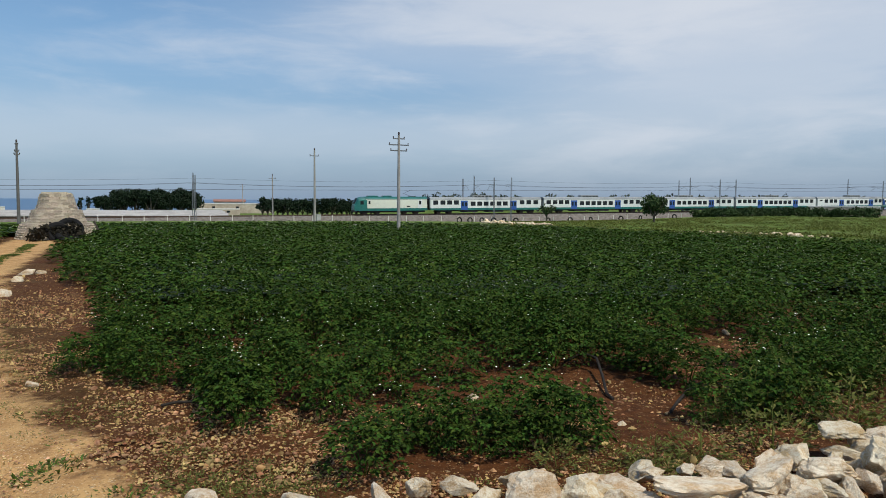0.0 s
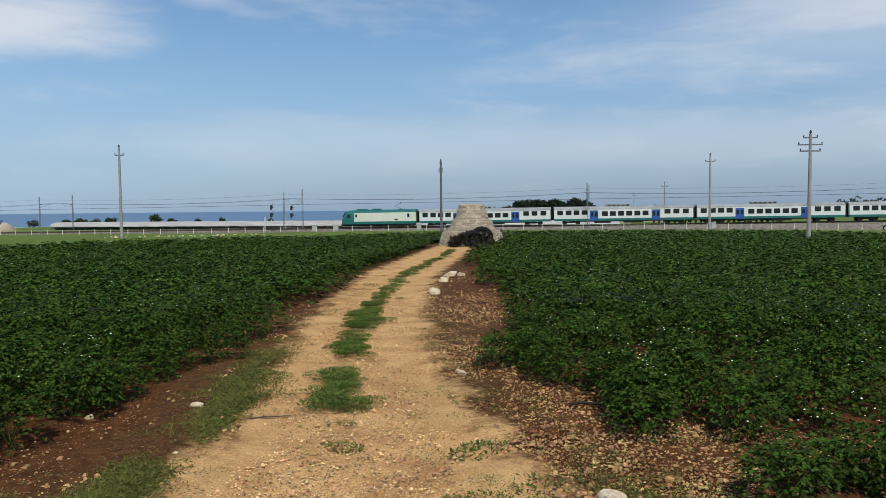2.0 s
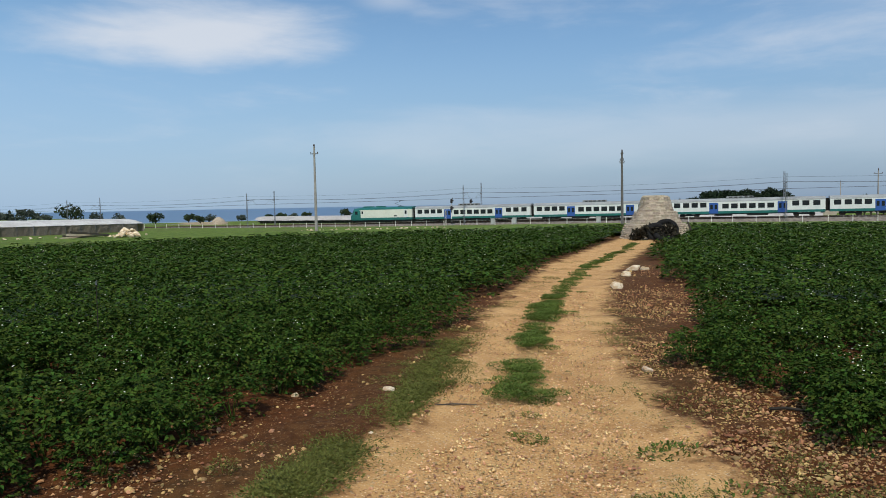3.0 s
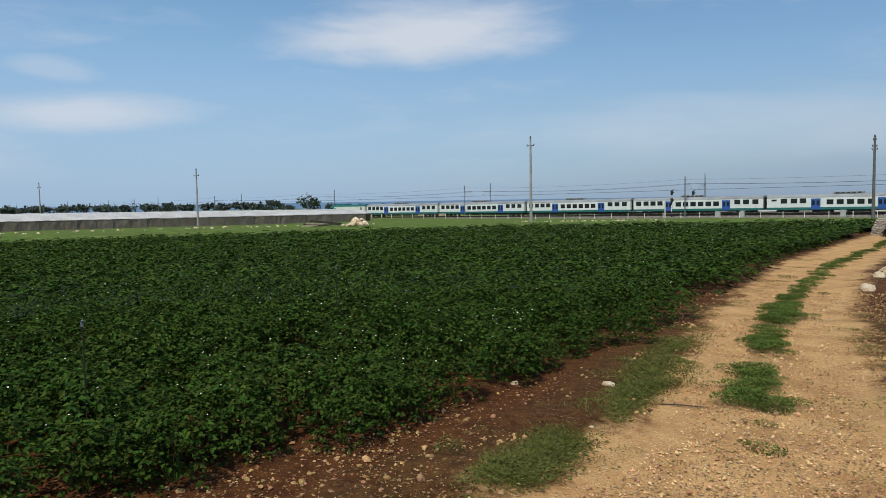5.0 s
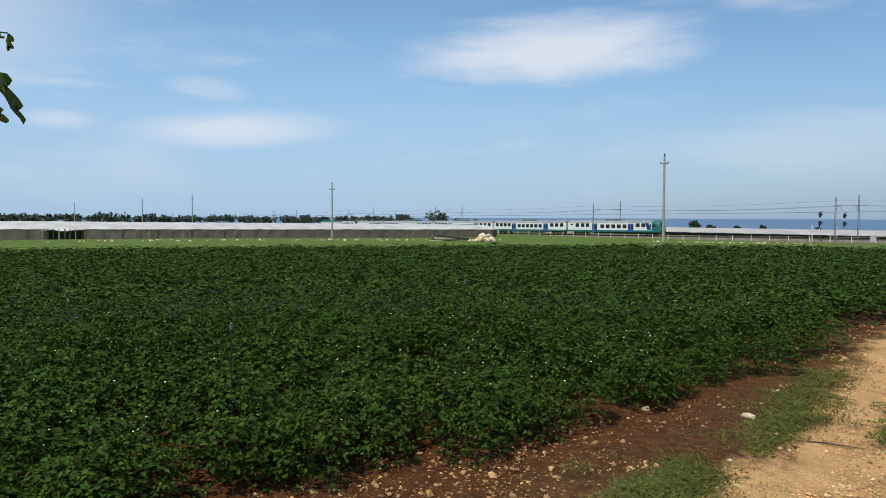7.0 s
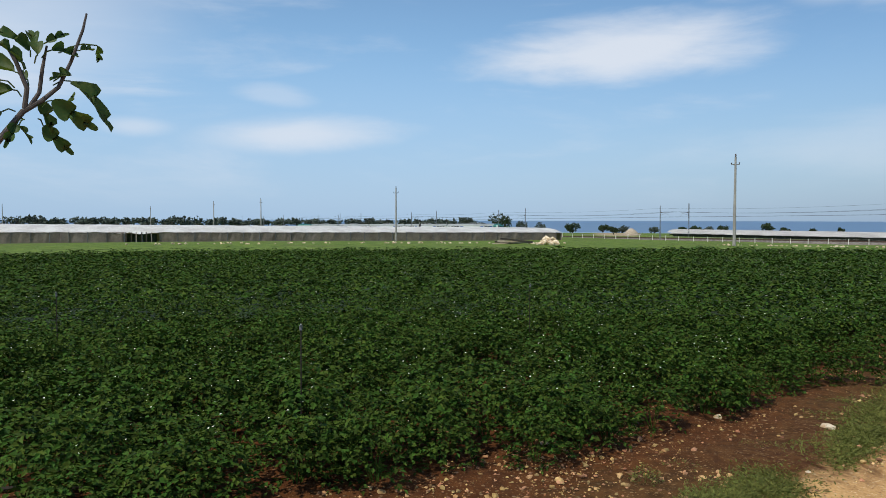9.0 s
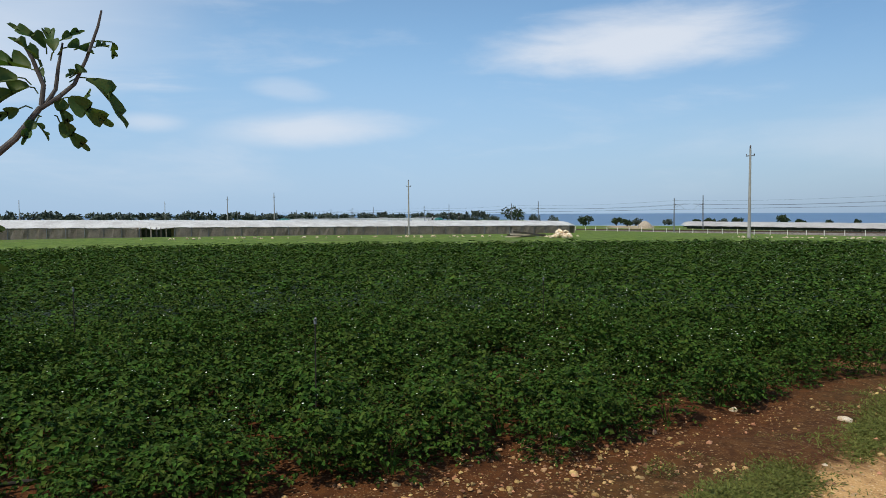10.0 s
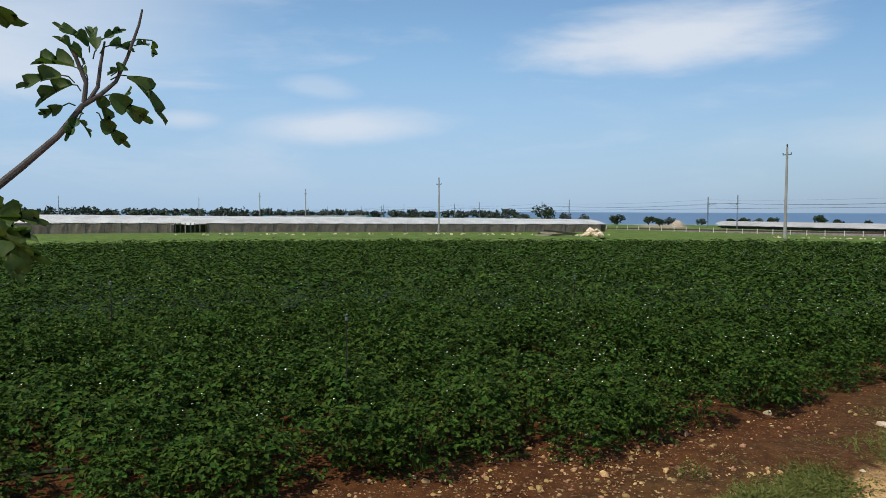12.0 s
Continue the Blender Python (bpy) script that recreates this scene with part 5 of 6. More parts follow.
def make_small_trullo():
    x, y = polar(60.9, 228)
    z = land_at(x, y)
    ob = thing("small_trullo", pose(x, y, z), "distant pale conical stone hut", "stone hut")
    part("cone", rod([(0, 0, -0.3), (0, 0, 0.8), (0, 0, 1.5), (0, 0, 2.0)], [2.2, 1.9, 1.1, 0.35], sides=18), M["trullo"], ob, smooth=True)
    part("base_ring", rod([(0, 0, -0.3), (0, 0, 0.3)], [2.9, 2.7], sides=18), M["trullo"], ob)


make_small_trullo()


# the greenhouses
def make_west_greenhouse():
    """A long plastic-film greenhouse walled with grey netting, one bay of it torn open."""
    a, b = Vector((-137.0, -70.0)), Vector((-154.6, 68.4))
    way = (b - a).normalized()
    length = (b - a).length
    z = -3.0
    m = pose(a.x, a.y, z, 0, 0, math.degrees(math.atan2(way.y, way.x)))
    gh = thing("long_greenhouse", m, "long low greenhouse with white film roof and grey netting walls", "greenhouse")
    # local x along the wall, +y away from the fields
    wall_h = lambda u: 2.35 - 0.75 * u / length
    roof_h = lambda u: 3.75 - 1.2 * u / length
    t0, t1 = 47.0, 53.0
    rnd = random.Random(2)
    for k in range(int(length / 3)):
        u0, u1 = 3 * k, min(3 * k + 3, length)
        if t0 < (u0 + u1) / 2 < t1:
            continue
        bm = bmesh.new()
        n = 5
        for j in range(n + 1):
            u = u0 + (u1 - u0) * j / n
            off = 0.05 * math.sin(u * 2.1) + 0.04 * math.sin(u * 5.3)
            for s in (0.0, 0.5, 1.0):
                bm.verts.new((u, off * (1 - abs(2 * s - 1)) - 0.02, s * wall_h(u) - 0.3 * (s == 0)))
        bm.verts.ensure_lookup_table()
        for j in range(n):
            for s in range(2):
                bm.faces.new([bm.verts[i] for i in (3 * j + s, 3 * j + 3 + s, 3 * j + 4 + s, 3 * j + 1 + s)])
        bmesh.ops.solidify(bm, geom=bm.faces[:], thickness=0.03)
        part("net_panel", bm, M["net"], gh)
    for k in range(int(length / 3) + 1):
        u = 3 * k
        part("post", rod([(u, -0.12, -0.3), (u, -0.12, wall_h(u) + 0.05)], 0.05, sides=6), M["steel"], gh)
    bm = bmesh.new()
    n = 120
    for j in range(n + 1):
        u = length * j / n
        for k in range(8):
            s = k / 7
            y = -0.1 + s * 22
            zz = wall_h(u) - 0.05 + (roof_h(u) - wall_h(u)) * math.sin(min(1.0, s * 3.5) * math.pi / 2) + 0.10 * math.sin(u * 1.05) * (0.3 if k else 0.8) + 0.05 * noise.noise(Vector((u * 0.8, k, 0)))
            if t0 < u < t1 and k == 0:
                zz -= 0.35 * abs(math.sin(u * 1.8))
            bm.verts.new((u, y, zz))
    bm.verts.ensure_lookup_table()
    for j in range(n):
        for k in range(7):
            bm.faces.new([bm.verts[i] for i in (8 * j + k, 8 * j + 8 + k, 8 * j + 9 + k, 8 * j + k + 1)])
    part("film_roof", bm, M["film"], gh, "white plastic film roof", smooth=True)
    part("far_wall", boxed(0, length, 21.4, 21.6, -0.3, 1.6), M["net"], gh)
    for u in (0.0, length):
        part("end_wall", boxed(u - 0.05, u + 0.05, 0.0, 21.4, -0.3, 2.2 if u == 0 else 1.55), M["net"], gh)
    # added dark block stands for the shaded interior of the torn bay
    part("shade_block", boxed(t0 - 0.5, t1 + 0.5, 1.6, 5.0, -0.3, 1.7), M["under"], gh, "dark block standing for shaded crop behind the torn bay")
    for k in range(7):
        u = t0 + (t1 - t0) * (k + 0.5) / 7
        part("torn_strip", prism(bmesh.new(), [(-0.3, 0.0), (-0.24, 0.0), (-0.26, wall_h(u)), (-0.3, wall_h(u))], u - 0.06 - 0.06 * (k % 2), u + 0.07), M["bark" if k % 3 else "net"], gh)
    return gh


def make_north_greenhouse():
    """Rows of low tunnels behind the railway."""
    for row, (off, u0, u1, top) in enumerate(((-26.0, -165.0, -22.0, 1.35), (-34.0, -170.0, -22.0, 1.55), (-42.0, -178.0, -22.0, 1.7))):
        x, y = along_rail(u0, off)
        gh = thing("low_tunnel", rail_pose(u0, off, land_at(x, y)), "low greyish film tunnel greenhouse with open shaded side", "greenhouse", "low tunnels")
        length = u1 - u0
        bm = bmesh.new()
        n = int(length / 1.2)
        for j in range(n + 1):
            u = length * j / n
            for k in range(9):
                s = k / 8
                yy = s * 7.6
                zz = 0.75 + (top - 0.75) * math.sin(math.pi * s) ** 0.6 + 0.07 * abs(math.sin(u * math.pi / 4.8)) * (1 if k in (0, 8) else 0.4) + 0.04 * noise.noise(Vector((u, k, row)))
                bm.verts.new((u, yy, zz))
        bm.verts.ensure_lookup_table()
        for j in range(n):
            for k in range(8):
                bm.faces.new([bm.verts[i] for i in (9 * j + k, 9 * j + 9 + k, 9 * j + 10 + k, 9 * j + k + 1)])
        part("film_roof", bm, M["film_old"], gh, "greyish plastic film roof", smooth=True)
        # added dark block stands for the shade beneath the film
        part("shade_block", boxed(0.5, length - 0.5, 0.8, 6.8, -0.3, 0.6), M["under"], gh, "dark block standing for shaded crop under the film")
        if row == 0:
            me = None
            for k in range(int(length / 2.4)):
                if me is None:
                    me = part("post", rod([(0, 0.05, -0.3), (0, 0.05, 0.82)], 0.05, sides=5), M["bark"], gh).data
                else:
                    shared("post", me, gh, pose(2.4 * k, 0, 0))


make_west_greenhouse()
make_north_greenhouse()


# half-buried tyres along the fence, by the trullo, and stones in the meadow
for k, tu in enumerate((17.5, 19.7, 22.2, 24.7, 26.9, 29.5, 36.7, 41.7, 46.5, 53.8, 58.6, 67.3)):
    tx, ty = along_rail(tu, 14.0)
    ring_tyre("old_tyre", pose(tx, ty, land_at(tx, ty) + 0.3, 90 + 6 * math.sin(k * 2.0), 0, 25 + 14 * math.sin(k * 3.3)), 0.45, 0.12)
tz = land_at(*TRULLO)
fx, fy = -TRULLO[0] / 43.4, -TRULLO[1] / 43.4
for k, (d, s, h, tilt, big) in enumerate(((2.55, 0.55, 0.55, 62, 0.5), (2.75, 0.05, 0.40, 70, 0.42), (2.95, 0.45, 0.22, 25, 0.42))):
    ring_tyre("old_tyre", pose(TRULLO[0] + fx * d - fy * s, TRULLO[1] + fy * d + fx * s, tz + h, tilt, 0, 30 + 12 * k), big, 0.15)
rng = np.random.default_rng(21)
cs = [(TRULLO[0] + fx * (2.5 + 0.15 * (k % 3)) - fy * (-1.0 + 0.24 * k), TRULLO[1] + fy * (2.5 + 0.15 * (k % 3)) + fx * (-1.0 + 0.24 * k), tz + 0.25 + 0.12 * (k % 4)) for k in range(9)]
tagged(clump("brush_pile", rng, cs, [0.32] * 9, 1400, 0.16, M["brush"]), "dark dry brush heaped at the hut's doorway", "brush pile", kind="stuff")
plank = part("leaning_plank", boxed(-0.05, 0.05, -0.03, 0.03, 0, 1.05, bevel=0.01), M["bark"])
plank.matrix_basis = pose(TRULLO[0] + 2.32, TRULLO[1] + 0.1, tz - 0.05, 0, -22, 20)
tagged(plank, "weathered plank leaning on the stone hut", "plank")

STONE_ME = []
for k in range(10):
    ob = part("field_stone", boulder(70 + k, (0.5, 0.42, 0.34), detail=2), M["limestone"])
    STONE_ME.append(ob.data)
    bpy.data.objects.remove(ob)


def lay_stone(x, y, size, rnd, label="pale limestone lump lying on red soil", group="field stones", name="field_stone", up=0.22):
    ob = new(name, STONE_ME[rnd.randrange(10)])
    s = size
    ob.matrix_basis = pose(x, y, land_at(x, y) + s * up * 0.34 + 0.01, rnd.uniform(-15, 15), rnd.uniform(-15, 15), rnd.uniform(0, 360)) @ Matrix.Diagonal((s * rnd.uniform(0.85, 1.2), s * rnd.uniform(0.8, 1.1), s * rnd.uniform(0.8, 1.1), 1))
    return tagged(ob, label, "stone", group)


rnd = random.Random(17)
for sx, sy, ss in ((-7.75, 12.8, 0.36), (-8.95, 15.3, 0.3), (-9.3, 15.9, 0.26), (-9.75, 17.0, 0.34), (-9.55, 17.3, 0.25), (-1.28, 3.78, 0.2), (-4.95, 4.13, 0.1), (-5.38, 2.49, 0.1), (-5.08, 1.82, 0.09), (-5.41, 3.48, 0.09), (-4.93, 4.14, 0.12), (-14.9, 36.1, 0.55), (-14.85, 38.2, 0.4), (-15.6, 37.0, 0.35), (-16.3, 36.6, 0.3),
                   (-2.35, 6.95, 0.1), (0.25, 5.9, 0.12), (1.1, 5.6, 0.1), (1.3, 5.2, 0.07), (-1.0, 6.4, 0.12), (6.6, 11.3, 0.14), (2.6, 8.1, 0.1), (3.6, 9.2, 0.12), (-3.6, 6.3, 0.11), (-4.05, 3.2, 0.08)):
    lay_stone(sx, sy, ss, rnd)
for k in range(46):
    s = rnd.random()
    x, y = polar(-2.9 - 5.9 * s + rnd.gauss(0, 0.12), 89.5 - 19 * s + rnd.gauss(0, 0.6))
    lay_stone(x, y, rnd.uniform(0.3, 0.85) * (1.2 if s < 0.3 else 1), rnd, "white limestone rubble in a line across the meadow", "meadow rubble", up=0.5)
for k in range(70):
    s = rnd.random()
    x, y = polar(-18.8 - 9.3 * s + rnd.gauss(0, 0.1), 56 - 6 * s + rnd.gauss(0, 0.35))
    lay_stone(x, y, rnd.uniform(0.14, 0.4) * (1.2 if 0.55 < s < 0.8 else 0.8), rnd, "white limestone rubble in a line across the meadow", "meadow rubble", up=0.5)
for k in range(60):
    s = rnd.random()
    x, y = polar(100 - 34 * s, 82 + rnd.gauss(0, 1.2))
    lay_stone(x, y, rnd.uniform(0.2, 0.5), rnd, "pale stone on the strip of dry grass", "meadow stones", up=0.4)
for k in range(40):
    s = rnd.random()
    x, y = polar(55 - 12 * s, 83 + rnd.gauss(0, 0.8))
    lay_stone(x, y, rnd.uniform(0.15, 0.38), rnd, "pale stone at the edge of the field", "meadow stones", up=0.4)
for k in range(34):
    a, q = rnd.uniform(0, 6.28), math.sqrt(rnd.random())
    x, y = -68.3 + math.cos(a) * q * 0.7, 28.6 + math.sin(a) * q * 1.25
    ob = lay_stone(x, y, rnd.uniform(0.45, 0.8), rnd, "white limestone block in a heap on the meadow", "stone heap", up=0.5)
    ob.location.z += (1 - q) * 0.75
for k in range(5):
    beam = part("timber_beam", boxed(-1.9, 1.9, -0.1, 0.1, -0.09, 0.09, bevel=0.02), M["plaster" if k % 2 else "bark"])
    beam.matrix_basis = pose(-74.5 + 0.3 * k, 26.5 + 0.15 * k, land_at(-74.5, 26.5) + 0.1 + 0.16 * (k // 2), 0, 3 * (k - 2), 68 + 7 * k)
    tagged(beam, "old timber beam lying on the meadow", "beam", "timber pile")


# dry-stone wall of broken limestone beside the camera
def make_rubble_wall():
    line = [(-0.95, 2.75), (-0.35, 3.06), (0.35, 3.38), (0.95, 3.48), (1.75, 3.78), (2.6, 4.15), (3.8, 4.8), (5.4, 5.8)]
    wall = thing("rubble_wall", Matrix(), "tumbled dry-stone wall of pale broken limestone", "stone wall")
    rnd = random.Random(4)
    datas = []
    for k in range(12):
        ob = part("stone", boulder(200 + k, (0.5, 0.36, 0.32), detail=4), M["limestone"])
        datas.append(ob.data)
        bpy.data.objects.remove(ob)

    def put(x, y, z, sx, sy, sz, turn, tip=0.0):
        shared("stone", datas[rnd.randrange(12)], wall, pose(x, y, z * 0.85 + 0.07 - 0.03 * max(0.0, min(3.0, x)), rnd.uniform(-12, 12), tip + rnd.uniform(-8, 8), turn) @ Matrix.Diagonal((sx * 0.74, sy * 0.74, sz * 0.74, 1)))

    for (ax, ay), (bx, by) in zip(line, line[1:]):
        n = max(2, int(math.hypot(bx - ax, by - ay) / 0.17))
        for k in range(n):
            s = (k + rnd.random()) / n
            x, y = ax + (bx - ax) * s, ay + (by - ay) * s
            for across in (-0.32, -0.08, 0.16):
                put(x + rnd.gauss(0, 0.05) + across * 0.3, y - across + rnd.gauss(0, 0.04), 0.06 + rnd.uniform(0, 0.05), *(rnd.uniform(0.16, 0.34) * v for v in (1.1, 1.0, 0.9)), rnd.uniform(0, 180))
            put(x + rnd.gauss(0, 0.06), y - 0.14 + rnd.gauss(0, 0.05), 0.09 + rnd.uniform(0, 0.04), *(rnd.uniform(0.18, 0.34) * v for v in (1.2, 1.0, 0.8)), rnd.uniform(0, 180))
    # the large blocks on its crest
    for x, y, z, sx, sy, sz, turn, tip in ((0.42, 3.38, 0.17, 0.44, 0.4, 0.42, 20, -12), (0.2, 3.3, 0.14, 0.24, 0.3, 0.42, 60, 10), (0.68, 3.44, 0.13, 0.3, 0.36, 0.4, -30, 0), (0.85, 3.45, 0.12, 0.22, 0.3, 0.3, 10, 0), (-0.15, 3.12, 0.06, 0.36, 0.34, 0.3, 10, 0), (-0.45, 3.0, 0.03, 0.36, 0.34, 0.22, 0, 0),
                                           (1.32, 3.58, 0.16, 0.78, 0.42, 0.3, 12, 8), (1.72, 3.76, 0.17, 0.48, 0.4, 0.44, 30, -6), (2.1, 3.9, 0.18, 0.4, 0.4, 0.34, 20, 0), (2.5, 4.06, 0.18, 0.55, 0.5, 0.44, 30, 6), (2.5, 4.5, 0.2, 0.34, 0.3, 0.3, 0, 0), (3.2, 4.42, 0.18, 0.7, 0.5, 0.45, 30, 0), (1.0, 3.5, 0.1, 0.36, 0.3, 0.26, 0, 0)):
        put(x, y, z, sx, sy, sz, turn, tip)
    scrap = part("plastic_scrap", rod([(0.0, 3.2, 0.13), (0.03, 3.22, 0.17), (0.06, 3.2, 0.14), (0.08, 3.16, 0.1)], [0.015, 0.03, 0.03, 0.01], sides=7), M["blue_plastic"])
    tagged(scrap, "crumpled blue plastic scrap on the stone wall", "plastic scrap")


make_rubble_wall()


# hoses, sprinklers, weeds, tufts of grass, pebbles
def make_hose(points, r=0.013):
    ob = part("irrigation_hose", rod([(x, y, land_at(x, y) + z) for x, y, z in points], r, sides=8), M["hose"])
    tagged(ob, "black plastic irrigation hose on bare soil", "hose", "irrigation hoses")


make_hose([(1.2, 7.15, 0.06), (1.38, 7.1, 0.16), (1.47, 6.9, 0.15), (1.44, 6.5, 0.08), (1.38, 6.05, 0.03), (1.4, 5.9, 0.02)])
make_hose([(1.75, 5.5, 0.03), (1.86, 5.7, 0.05), (2.05, 5.97, 0.1), (2.25, 6.2, 0.1), (2.5, 6.3, 0.05)])
make_hose([(6.4, 12.9, 0.1), (6.66, 12.7, 0.14), (6.75, 12.3, 0.08), (6.6, 11.8, 0.03), (6.5, 11.6, 0.03)])
make_hose([(-4.75, -2.1, 0.05), (-4.82, -1.83, 0.07), (-4.85, -1.6, 0.08), (-4.81, -1.3, 0.06), (-4.9, -1.0, 0.04)])
make_hose([(-2.2, 5.62, 0.02), (-2.1, 5.68, 0.03), (-1.95, 5.75, 0.02)], 0.012)
stick = part("dry_stick", rod([(-4.36, 4.12, land_at(-4.3, 4.2) - 0.02), (-4.24, 4.22, land_at(-4.3, 4.2) - 0.01), (-4.1, 4.37, land_at(-4.3, 4.2) - 0.02)], [0.005, 0.007, 0.004], sides=6), M["bark"])
tagged(stick, "dry brown stick lying on the dirt track", "stick")


def make_sprinkler(x, y):
    ob = thing("field_sprinkler", pose(x, y, land_at(x, y)), "thin upright irrigation sprinkler among potato plants", "sprinkler", "field sprinklers")
    part("riser", rod([(0, 0, -0.1), (0.01, 0, 0.86)], 0.005, sides=6), M["hose"], ob)
    part("head", rod([(0.01, 0, 0.86), (0.01, 0, 0.89), (0.03, 0, 0.905)], [0.01, 0.012, 0.006], sides=6), M["steel"], ob)


for sx, sy in ((-5.35, 0.1), (-8.4, 3.0), (-8.6, -2.2)):
    make_sprinkler(sx, sy)


def tuft_mesh(seed, n, spread, height, size, thin=0.45):
    rng = np.random.default_rng(seed)
    a, q = rng.uniform(0, 6.28, n), np.sqrt(rng.random(n))
    p = np.stack([np.cos(a) * q * spread, np.sin(a) * q * spread, rng.uniform(0.0, 1, n) * height * (1 - 0.6 * q)], 1)
    w = np.stack([np.cos(a + rng.normal(0, 0.8, n)), np.sin(a + rng.normal(0, 0.8, n)), rng.uniform(-0.1, 1.1, n)], 1)
    ln = size * rng.uniform(0.6, 1.4, n)
    return leaflets(p, w, np.tile([0.1, 0.1, 1.0], (n, 1)) + rng.normal(0, 0.3, (n, 3)), ln, ln * thin)


def merge(meshes_at):
    """Joins leaf meshes laid at x, y, turn and scale."""
    V, F, o = [], [], 0
    for (v, f), x, y, turn, s in meshes_at:
        c, sn = math.cos(turn), math.sin(turn)
        V.append(np.stack([(v[:, 0] * c - v[:, 1] * sn) * s + x, (v[:, 0] * sn + v[:, 1] * c) * s + y, v[:, 2] * s + land_at(x, y)], 1))
        F.append(f + o)
        o += len(v)
    return np.concatenate(V), np.concatenate(F)


TUFTS = [tuft_mesh(k, 300, 0.2, 0.06, 0.032) for k in range(5)]
TUFT_ME = [mesh_from("grass_tuft", *t, M["grass"]) for t in TUFTS]
TUFTS = [(v, (np.arange(300)[:, None, None] * 5 + np.array([[0, 2, 1], [0, 3, 2]])[None]).reshape(-1, 3)) for v, f in TUFTS]
for k, (x, y, s) in enumerate(((-3.23, 3.95, 0.75), (-2.33, 4.3, 1.2), (-1.69, 3.85, 1.25), (-1.95, 3.6, 0.7), (-2.8, 4.82, 0.6), (-3.6, 4.45, 0.5), (-3.75, 4.8, 0.6), (-3.42, 3.98, 0.3), (-2.1, 3.51, 0.45), (-2.06, 4.15, 0.4), (-3.1, 5.05, 0.45), (-1.4, 3.6, 0.9))):
    ob = new("grass_tuft", TUFT_ME[k % 5])
    ob.matrix_basis = pose(x, y, land_at(x, y) - 0.045, 0, 0, k * 70) @ Matrix.Diagonal((s, s * 0.75, s, 1))
    tagged(ob, "low green tuft of grass on the dirt track", "grass tuft", "grass tufts")

rnd = random.Random(9)
laid = []
for (ax, ay), (bx, by) in zip(STRIP, STRIP[1:]):
    n = int(math.hypot(bx - ax, by - ay) * (30 if ay < 13 else 9))
    for k in range(n):
        s = rnd.random()
        x, y = ax + (bx - ax) * s, ay + (by - ay) * s
        if noise.noise(Vector((x * 0.9, y * 0.9, 2))) < -0.33:
            continue
        laid.append((TUFTS[k % 5], x + rnd.gauss(0, 0.1), y + rnd.gauss(0, 0.1), rnd.uniform(0, 6.28), rnd.uniform(0.3, 0.85)))
tagged(new("strip_grass", mesh_from("strip_grass", *merge(laid), M["grass"])), "low green grass between the wheel tracks", "grass", kind="stuff")

VERGE = tuft_mesh(33, 80, 0.2, 0.035, 0.03, 0.3)
VERGE = (VERGE[0], (np.arange(80)[:, None, None] * 5 + np.array([[0, 2, 1], [0, 3, 2]])[None]).reshape(-1, 3))
laid = []
for line, n, wide in (([(-13.5, 20.0), (-8.3, 10.4), (-6.3, 6.6), (-5.0, 4.4), (-4.15, 2.95), (-3.85, 2.2), (-3.6, 1.0)], 150, 0.22), ([(-6.1, 6.2), (-5.3, 5.15), (-4.84, 4.5)], 240, 0.14), ([(-4.84, 4.5), (-4.42, 3.7), (-4.13, 3.1), (-3.8, 2.55), (-3.6, 2.1)], 620, 0.07), ([(-6.2, 9.8), (-4.4, 7.3), (-3.2, 5.6), (-2.3, 4.8), (-1.7, 4.1)], 70, 0.3), ([(-2.4, 4.3), (-1.4, 3.9), (-0.8, 3.7)], 60, 0.3), ([(0.3, 4.6), (1.6, 4.6), (2.6, 5.0), (4.5, 6.2)], 150, 0.4), ([(1.9, 7.5), (3.3, 8.2), (5.5, 9.6)], 90, 0.45), ([(-0.9, 4.6), (0.3, 5.0), (1.2, 4.6)], 70, 0.3)):
    for k in range(n):
        i = rnd.randrange(len(line) - 1)
        s = rnd.random()
        x, y = (line[i][j] + (line[i + 1][j] - line[i][j]) * s + rnd.gauss(0, wide) for j in (0, 1))
        if noise.noise(Vector((x * 1.1, y * 1.1, 7))) > (-0.75 if n > 600 else -0.1):
            laid.append((VERGE, x, y, rnd.uniform(0, 6.28), rnd.uniform(0.4, 1.0)))
tagged(new("verge_weeds", mesh_from("verge_weeds", *merge(laid), M["weed"])), "sparse low weeds along the track's verge", "weeds", kind="stuff")

# rough grass of the meadow towards the line
rnd = random.Random(21)
ROUGH = [tuft_mesh(90 + k, 26, 0.45, 0.16, 0.13, 0.4) for k in range(4)]
ROUGH = [(v, (np.arange(26)[:, None, None] * 5 + np.array([[0, 2, 1], [0, 3, 2]])[None]).reshape(-1, 3)) for v, f in ROUGH]
laid = []
while len(laid) < 3600:
    x, y = polar(-rnd.uniform(4, 36), 40 + 105 * rnd.random() ** 1.3)
    if field_at(np.array([x]), np.array([y]))[0] < -0.4 and noise.noise(Vector((x * 0.16, y * 0.16, 4))) > rnd.uniform(-0.5, 0.15):
        laid.append((ROUGH[len(laid) % 4], x, y, rnd.uniform(0, 6.28), rnd.uniform(0.6, 1.5)))
tagged(new("meadow_grass", mesh_from("meadow_grass", *merge(laid), M["weed"])), "rough olive-green grass on the meadow", "grass", kind="stuff")

